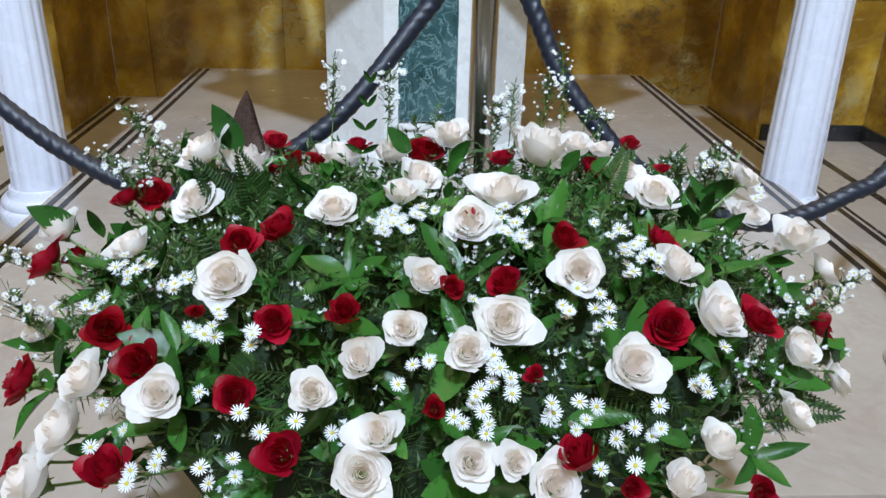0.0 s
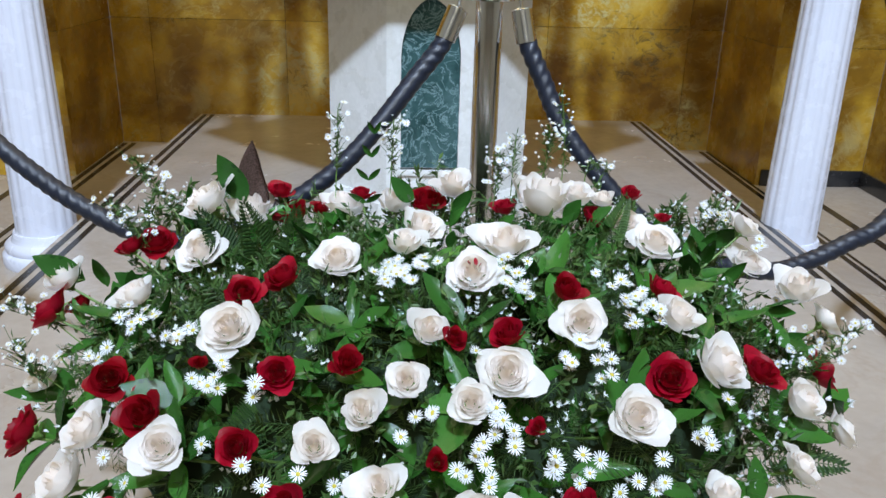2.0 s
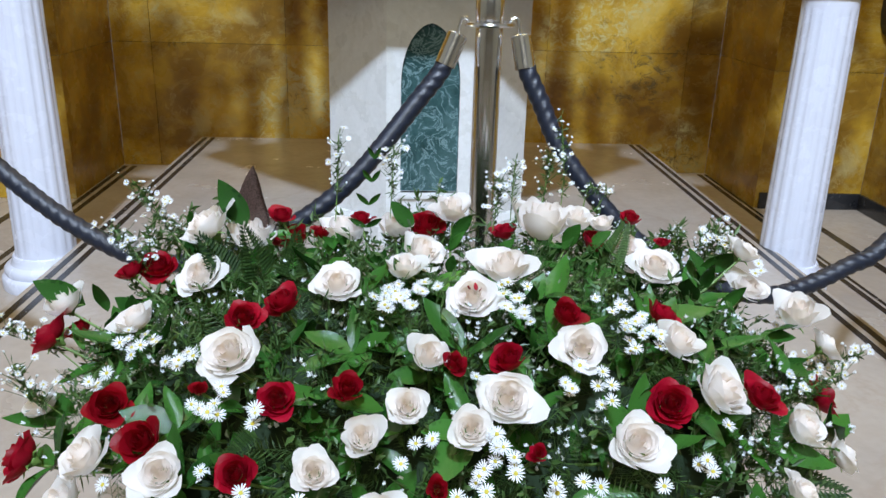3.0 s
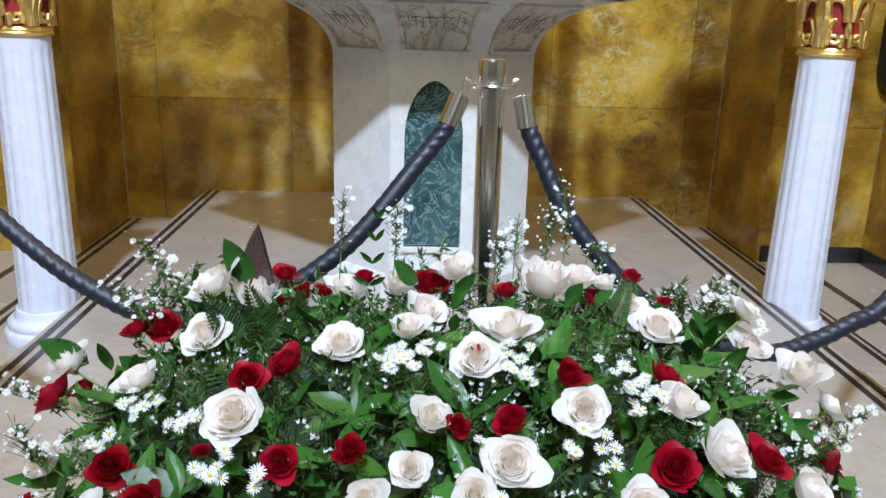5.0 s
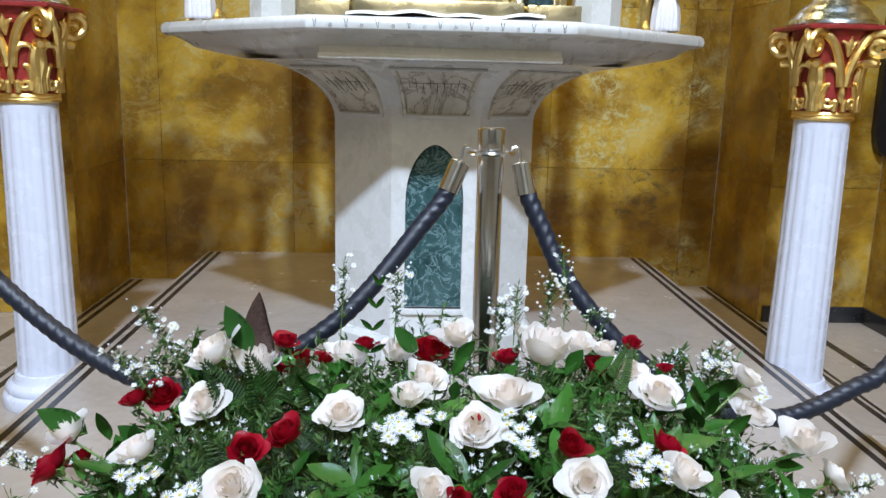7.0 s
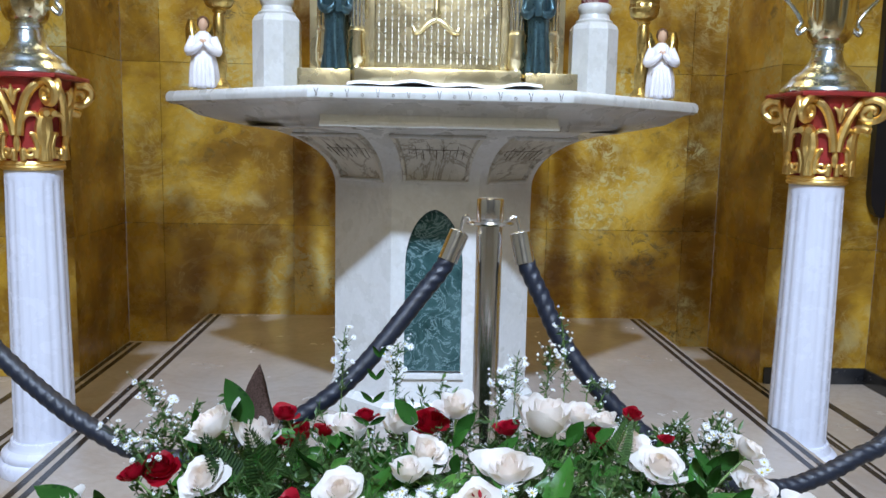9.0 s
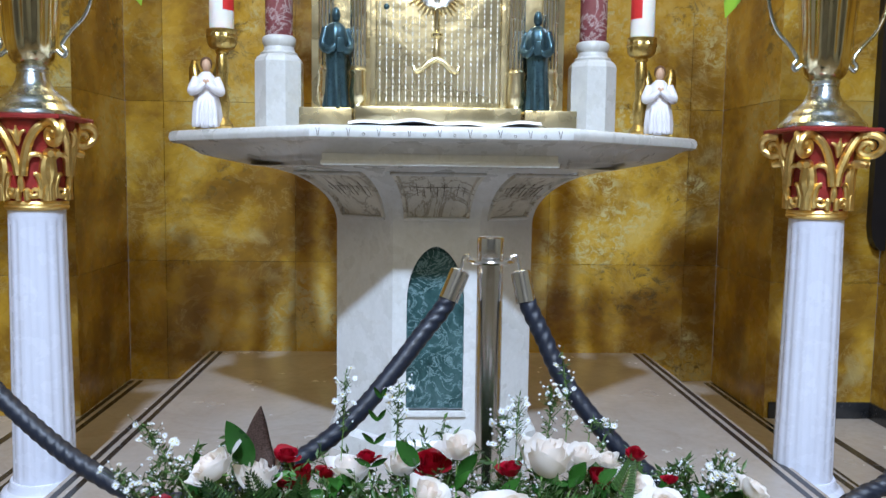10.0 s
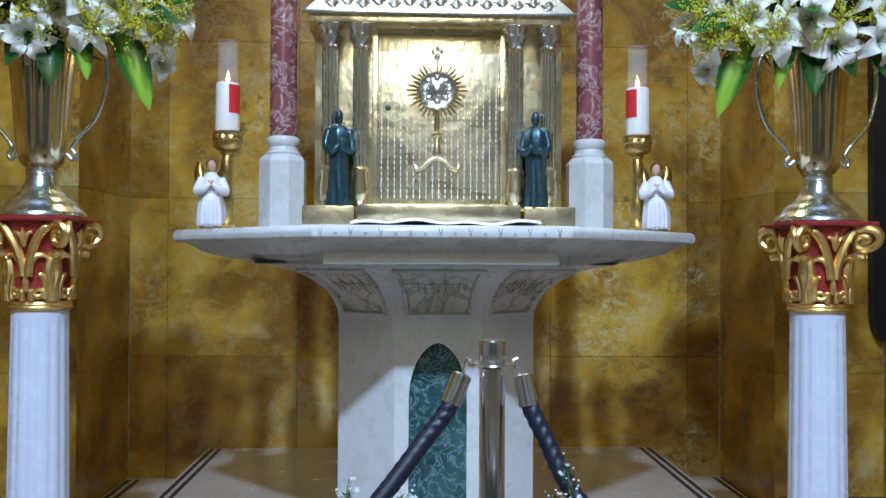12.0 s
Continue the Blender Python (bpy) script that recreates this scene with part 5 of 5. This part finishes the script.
for a, b, c, n, spread in SPRAYS + SPRAYS_SIDE:
    line = spline([a, b, c], 8)
    part("spray_stem", tube(line, 0.0009, 6), M_STEM, mound)
    n *= 3
    for i in range(n):
        q = line[int(len(line) * (0.35 + 0.65 * (i + 1) / n)) - 1]
        tip = q + Vector((rnd.uniform(-1, 1) * spread, rnd.uniform(-0.6, 0.3) * spread, rnd.uniform(0.1, 0.9) * spread * 0.8))
        fern.twig(q - Vector((0, 0, 0.012)), tip, 0.0006)
        if rnd.random() < 0.42:
            piece("daisy", rnd.choice(DAISIES), mound, aim(tip, (Vector((0, -0.6, 0.8)) + rand_dir(rnd) * 0.5).normalized(), rnd.uniform(0, 360), rnd.uniform(0.004, 0.0075)))
        else:
            buds.bud(tip, rnd.uniform(0.0014, 0.003))
        for h in range(3):
            small.blade(q, rand_dir(rnd), rand_dir(rnd), 0.014, 0.0018)
for c, r in HEADS:
    if dome_field(c) > 1.03:
        inner = DC + (c - DC) * 0.72
        d = (c - inner).normalized()
        part("stem", tube(spline([c - Vector((0, 0, r * 0.3)), c.lerp(inner, 0.5) - Vector((0, 0, 0.012)), inner], 5), 0.0018, 6), M_STEM, mound)
        for q in range(4):
            b = c.lerp(inner, rnd.uniform(0.25, 0.9))
            h = (d * 0.5 + rand_dir(rnd) * 0.8 + Vector((0, -0.1, 0.1))).normalized()
            L = rnd.uniform(0.035, 0.06)
            if clear(b + h * L, 1.0):
                piece("leaf", rnd.choice(LEAVES), mound, leaf_pose(b, h, (Vector((0, -0.6, 0.8)) + rand_dir(rnd) * 0.4).normalized(), L))
for i in range(230):
    foot = Vector((rnd.uniform(-0.42, 0.54), rnd.uniform(1.24, 1.37), rnd.uniform(0.46, 0.54)))
    edge = abs(foot.x - DC.x) / 0.5
    H = rnd.uniform(0.05, 0.125) * (1 - 0.45 * edge)
    lean = Vector((rnd.uniform(-0.35, 0.35), rnd.uniform(-0.35, 0.15), 1)).normalized()
    tip = foot + lean * H
    fern.twig(foot, tip, 0.0007)
    pale = rnd.random() < 0.6
    for q in range(10):
        c = foot.lerp(tip, 0.25 + 0.08 * q)
        if not clear(c, 1.05):
            continue
        if pale and q > 4:
            buds.bud(c + rand_dir(rnd) * 0.010, rnd.uniform(0.0016, 0.003))
            for h in range(3):
                buds.blade(c + rand_dir(rnd) * 0.008, rand_dir(rnd), rand_dir(rnd), 0.0055, 0.0014)
        for h in range(2):
            small.blade(c, (lean * 0.5 + rand_dir(rnd)).normalized(), rand_dir(rnd), rnd.uniform(0.012, 0.026), 0.0035)
for i in range(46):
    foot = Vector((rnd.uniform(-0.36, 0.48), rnd.uniform(1.10, 1.34), rnd.uniform(0.50, 0.56)))
    h = Vector((rnd.uniform(-0.9, 0.9), rnd.uniform(-0.5, 0.2), rnd.uniform(0.3, 1.0))).normalized()
    L = rnd.uniform(0.045, 0.07)
    if clear(foot + h * L * 0.7, 1.1):
        piece("leaf", rnd.choice(LEAVES), mound, leaf_pose(foot, h, (Vector((0, -0.8, 0.5)) + rand_dir(rnd) * 0.5).normalized(), L))
quads_object("feathery_greenery", fern.v, fern.f, M_FERN, mound, "feathery dark green filler sprigs")
quads_object("small_leaves", small.v, small.f, M_FERN, mound, "small mid-green filler leaves")
quads_object("filler_bud", buds.v, buds.f, M_DAISY, mound, "tiny white filler buds")

# a few single leaves that stand out against the floor and rope
piece("leaf", LEAVES[2], mound, leaf_pose(Vector((-0.240, 1.25, 0.600)), Vector((-0.040, 0, 0.080)), Vector((0, -1, 0.2)), 0.085))
piece("leaf", LEAVES[2], mound, leaf_pose(Vector((0.02, 1.25, 0.600)), Vector((-0.05, 0, 0.06)), Vector((0.2, -1, 0.3)), 0.058))
piece("leaf", LEAVES[0], mound, leaf_pose(Vector((0.08, 1.24, 0.590)), Vector((0.05, -0.02, 0.07)), Vector((0, -1, 0.3)), 0.055))
for q in range(4):
    t = q / 3
    base = Vector((-0.055 + 0.014 * t, 1.25, 0.60 + 0.11 * t))
    for sg in (-1, 1):
        piece("leaf", LEAVES[3], mound, leaf_pose(base, Vector((sg * 0.7, -0.1, 0.6 + t)), Vector((0.3 * sg, -1, 0.4 * t)), 0.034 - 0.010 * t))
dark = leaf_mesh("plum_leaf", 0.46, 0.55, 0.12, M_PURPLE, 0.03)
piece("plum_leaf", dark, mound, leaf_pose(Vector((-0.210, 1.27, 0.590)), Vector((-0.016, 0.0, 0.11)), Vector((-0.45, -1, 0.1)), 0.105), "rolled dark plum leaf standing upright")
dry = leaf_mesh("dry_leaf", 0.40, 0.35, 0.15, M_DRY, 0.02)
piece("dry_leaf", dry, mound, leaf_pose(Vector((-0.395, 1.22, 0.565)), Vector((-0.06, 0, 0.05)), Vector((0.6, -1, 0.5)), 0.055), "withered grey leaf")
for x, y, z, hx, hz, L in ((-0.44, 1.10, 0.53, -0.09, 0.06, 0.075), (-0.41, 1.10, 0.52, -0.01, 0.09, 0.06), (-0.38, 1.11, 0.50, 0.02, 0.09, 0.055), (-0.43, 0.98, 0.42, -0.10, 0.01, 0.075), (-0.42, 0.98, 0.43, -0.08, 0.05, 0.065), (-0.36, 1.12, 0.50, -0.05, 0.05, 0.06), (0.45, 1.15, 0.53, 0.01, 0.10, 0.07), (0.47, 1.12, 0.52, 0.05, 0.07, 0.06)):
    piece("leaf", rnd.choice(LEAVES), mound, leaf_pose(Vector((x, y, z)), Vector((hx, -0.02, hz)), Vector((0, -0.8, 0.6)), L))


# fern fronds
def frond(foot, heading, normal, length):
    y = heading.normalized()
    x = y.cross(normal).normalized()
    n = x.cross(y)
    t = Tufts()
    for q in range(1, 17):
        f = q / 16
        c = foot + y * length * f - n * length * 0.15 * f * f
        w = length * 0.42 * (1 - f) ** 0.8 + 0.004
        for sg in (-1, 1):
            d = (x * sg + y * 0.45).normalized()
            t.blade(c, d, y, w, 0.0036)
            for h in range(3):
                t.blade(c + d * w * (0.25 + 0.22 * h), (y + d * 0.5).normalized(), d, 0.008, 0.0016)
    t.twig(foot, foot + y * length - n * length * 0.15, 0.0009)
    quads_object("fern_frond", t.v, t.f, M_FERN, mound, "green leatherleaf fern frond", "")


for foot, h, L in (((-0.20, 1.14, 0.55), (-0.05, -0.2, 0.5), 0.13), ((-0.235, 1.13, 0.55), (-0.25, -0.1, 0.5), 0.12), ((-0.16, 1.15, 0.55), (0.1, -0.1, 0.5), 0.10), ((-0.03, 0.95, 0.53), (-0.02, 0.12, 0.6), 0.11), ((-0.05, 0.99, 0.54), (-0.4, 0.0, 0.3), 0.10), ((0.44, 0.84, 0.42), (0.6, -0.3, 0.1), 0.12), ((-0.15, 0.82, 0.49), (-0.2, -0.5, 0.1), 0.10), ((0.32, 1.2, 0.56), (0.2, 0.1, 0.4), 0.10)):
    frond(Vector(foot), Vector(h), Vector((0.3, -0.7, 0.5)), L * 0.72)

# ---- bouquets in the urns ----


def lily_mesh(seed):
    rnd = random.Random(seed)
    bm = bmesh.new()
    for i in range(6):
        a = i * math.pi / 3 + rnd.uniform(-0.08, 0.08)
        d, s = Vector((math.cos(a), math.sin(a), 0)), Vector((-math.sin(a), math.cos(a), 0))
        width = 0.29 if i % 2 else 0.20
        bend = rnd.uniform(0.7, 1.5)
        rows = []
        for q in range(9):
            t = q / 8
            rho = 0.05 + 0.95 * t ** 1.3
            z = 0.62 * math.sin(min(1, t * 1.25) * math.pi / 2) - 0.75 * bend * max(0, t - 0.5) ** 1.3 * 2
            w = width * math.sin(math.pi * (0.12 + 0.88 * t)) ** 0.8 + 0.004
            rows.append([bm.verts.new(d * rho + s * u * w + Vector((0, 0, z + 0.10 * abs(u) - 0.05 * math.sin(11 * t + 2 * u + i)))) for u in (-1, -0.5, 0, 0.5, 1)])
        for r0, r1 in zip(rows, rows[1:]):
            for k in range(4):
                bm.faces.new((r0[k], r0[k + 1], r1[k + 1], r1[k]))
    done = len(bm.faces)
    for i in range(6):
        a = i * 1.05 + 0.5
        tube([Vector((0, 0, 0.1)), Vector((0.12 * math.cos(a), 0.12 * math.sin(a), 0.5)), Vector((0.24 * math.cos(a), 0.24 * math.sin(a), 0.75))], 0.014, 5, bm)
    bm.faces.ensure_lookup_table()
    for f in bm.faces[done:]:
        f.material_index = 1
    me = bpy.data.meshes.new("lily")
    bm.to_mesh(me)
    bm.free()
    me.materials.append(M_LILY)
    me.materials.append(M_STEM)
    me.shade_smooth()
    return me


LILIES = [lily_mesh(80 + i) for i in range(3)]
BROAD = leaf_mesh("broad_leaf", 0.34, 0.12, -0.35, M_STRIPE, 0.01)
BROAD2 = leaf_mesh("broad_leaf", 0.40, 0.10, -0.15, M_LEAF, 0.01)


def bouquet(x, s):
    """s: +1 when the altar lies towards +x."""
    rnd = random.Random(20 + s)
    ob = thing("lily_bouquet", on_stand(x, 1.80), "bouquet of white lilies with yellow goldenrod and striped leaves", "bouquet", "bouquets in the urns")
    # Dark lump added behind the lilies; its colour stands for shade between stems.
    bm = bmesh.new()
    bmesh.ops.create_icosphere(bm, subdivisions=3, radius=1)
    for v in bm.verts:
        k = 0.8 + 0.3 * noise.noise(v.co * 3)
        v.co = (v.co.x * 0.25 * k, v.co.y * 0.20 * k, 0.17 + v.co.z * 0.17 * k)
    part("stem_mass", bm, M_CORE, ob, "dark filler lump with the shade between stems in its colour")
    for lx, ly, lz, size in ((0.05, -0.22, -0.05, 0.085), (0.22, -0.20, -0.01, 0.09), (-0.16, -0.20, 0.0, 0.085), (0.40, -0.12, 0.0, 0.085), (0.33, -0.10, 0.13, 0.09), (0.12, -0.20, 0.14, 0.095), (-0.05, -0.22, 0.12, 0.09), (-0.28, -0.12, 0.12, 0.09), (-0.34, -0.06, -0.01, 0.08), (0.22, 0.0, 0.30, 0.09), (-0.1, -0.05, 0.33, 0.09), (0.38, -0.02, -0.08, 0.06), (0.14, -0.24, 0.03, 0.08), (0.30, -0.18, 0.05, 0.08), (-0.08, -0.24, -0.03, 0.08), (0.44, -0.04, 0.06, 0.075)):
        p = Vector((s * lx, ly, lz))
        axis = (Vector((p.x * 1.5, -0.75, (lz - 0.05) * 1.2)) + rand_dir(rnd) * 0.25).normalized()
        piece("lily", rnd.choice(LILIES), ob, aim(p - axis * size * 0.4, axis, rnd.uniform(0, 360), size * 1.15), "white open lily")
    for lx, ly, lz, hx, hy, hz, L, mesh in ((0.10, -0.16, 0.0, 0.05, -0.3, -1.0, 0.16, BROAD2), (0.17, -0.15, 0.02, 0.25, -0.3, -0.9, 0.15, BROAD), (0.27, -0.1, 0.02, 0.5, -0.2, -1.0, 0.22, BROAD), (-0.08, -0.16, 0.0, -0.2, -0.4, -0.7, 0.15, BROAD2), (0.05, -0.18, 0.02, -0.3, -0.3, -0.8, 0.14, BROAD2), (0.30, -0.14, 0.06, 0.9, -0.2, -0.2, 0.16, BROAD2), (-0.22, -0.1, 0.05, -0.8, -0.3, -0.5, 0.17, BROAD), (0.35, -0.05, 0.1, 1, -0.1, 0.2, 0.15, BROAD2), (-0.2, -0.12, 0.1, -0.6, -0.5, 0.1, 0.15, BROAD2), (0.14, -0.2, 0.08, 0.2, -0.9, -0.3, 0.12, BROAD2)):
        piece("broad_leaf", mesh, ob, leaf_pose(Vector((s * lx, ly, lz)), Vector((s * hx, hy, hz)), Vector((s * 0.2, -0.8, 0.5)), L * 1.25), "long green striped leaf" if mesh is BROAD else "")
    gold, green = Tufts(), Tufts()
    for lx, ly, lz in ((0.16, -0.17, 0.04), (0.31, -0.15, 0.04), (0.36, -0.1, 0.06), (-0.10, -0.18, 0.05), (0.02, -0.19, 0.05), (0.27, -0.12, 0.10), (-0.25, -0.1, 0.06), (0.42, -0.06, 0.08), (0.24, -0.2, -0.02), (0.40, -0.12, -0.02), (0.34, -0.16, 0.0), (0.08, -0.2, 0.0), (0.1, -0.15, 0.22), (0.3, -0.05, 0.22), (-0.2, -0.1, 0.22)):
        c = Vector((s * lx, ly - 0.02, lz))
        for i in range(38):
            d = (rand_dir(rnd) + Vector((s * 0.5, -0.4, 0.1))).normalized()
            for q in range(9):
                p = c + d * (0.012 + 0.009 * q) + rand_dir(rnd) * 0.005
                gold.bud(p, rnd.uniform(0.0022, 0.0044))
            green.twig(c, c + d * 0.09, 0.0007)
    for i in range(560):
        p = Vector((max(-0.3, min(0.36, rnd.gauss(0.06, 0.15))) * s, rnd.uniform(-0.2, 0.1), rnd.uniform(-0.04, 0.25)))
        green.blade(p, rand_dir(rnd), rand_dir(rnd), rnd.uniform(0.05, 0.11), 0.009)
    quads_object("goldenrod", gold.v, gold.f, M_GOLDENROD, ob, "tiny yellow goldenrod blossoms")
    quads_object("greenery", green.v, green.f, M_FERN, ob, "thin green filler leaves")
    return ob


bouquet(-1.310, 1)
bouquet(1.479, -1)
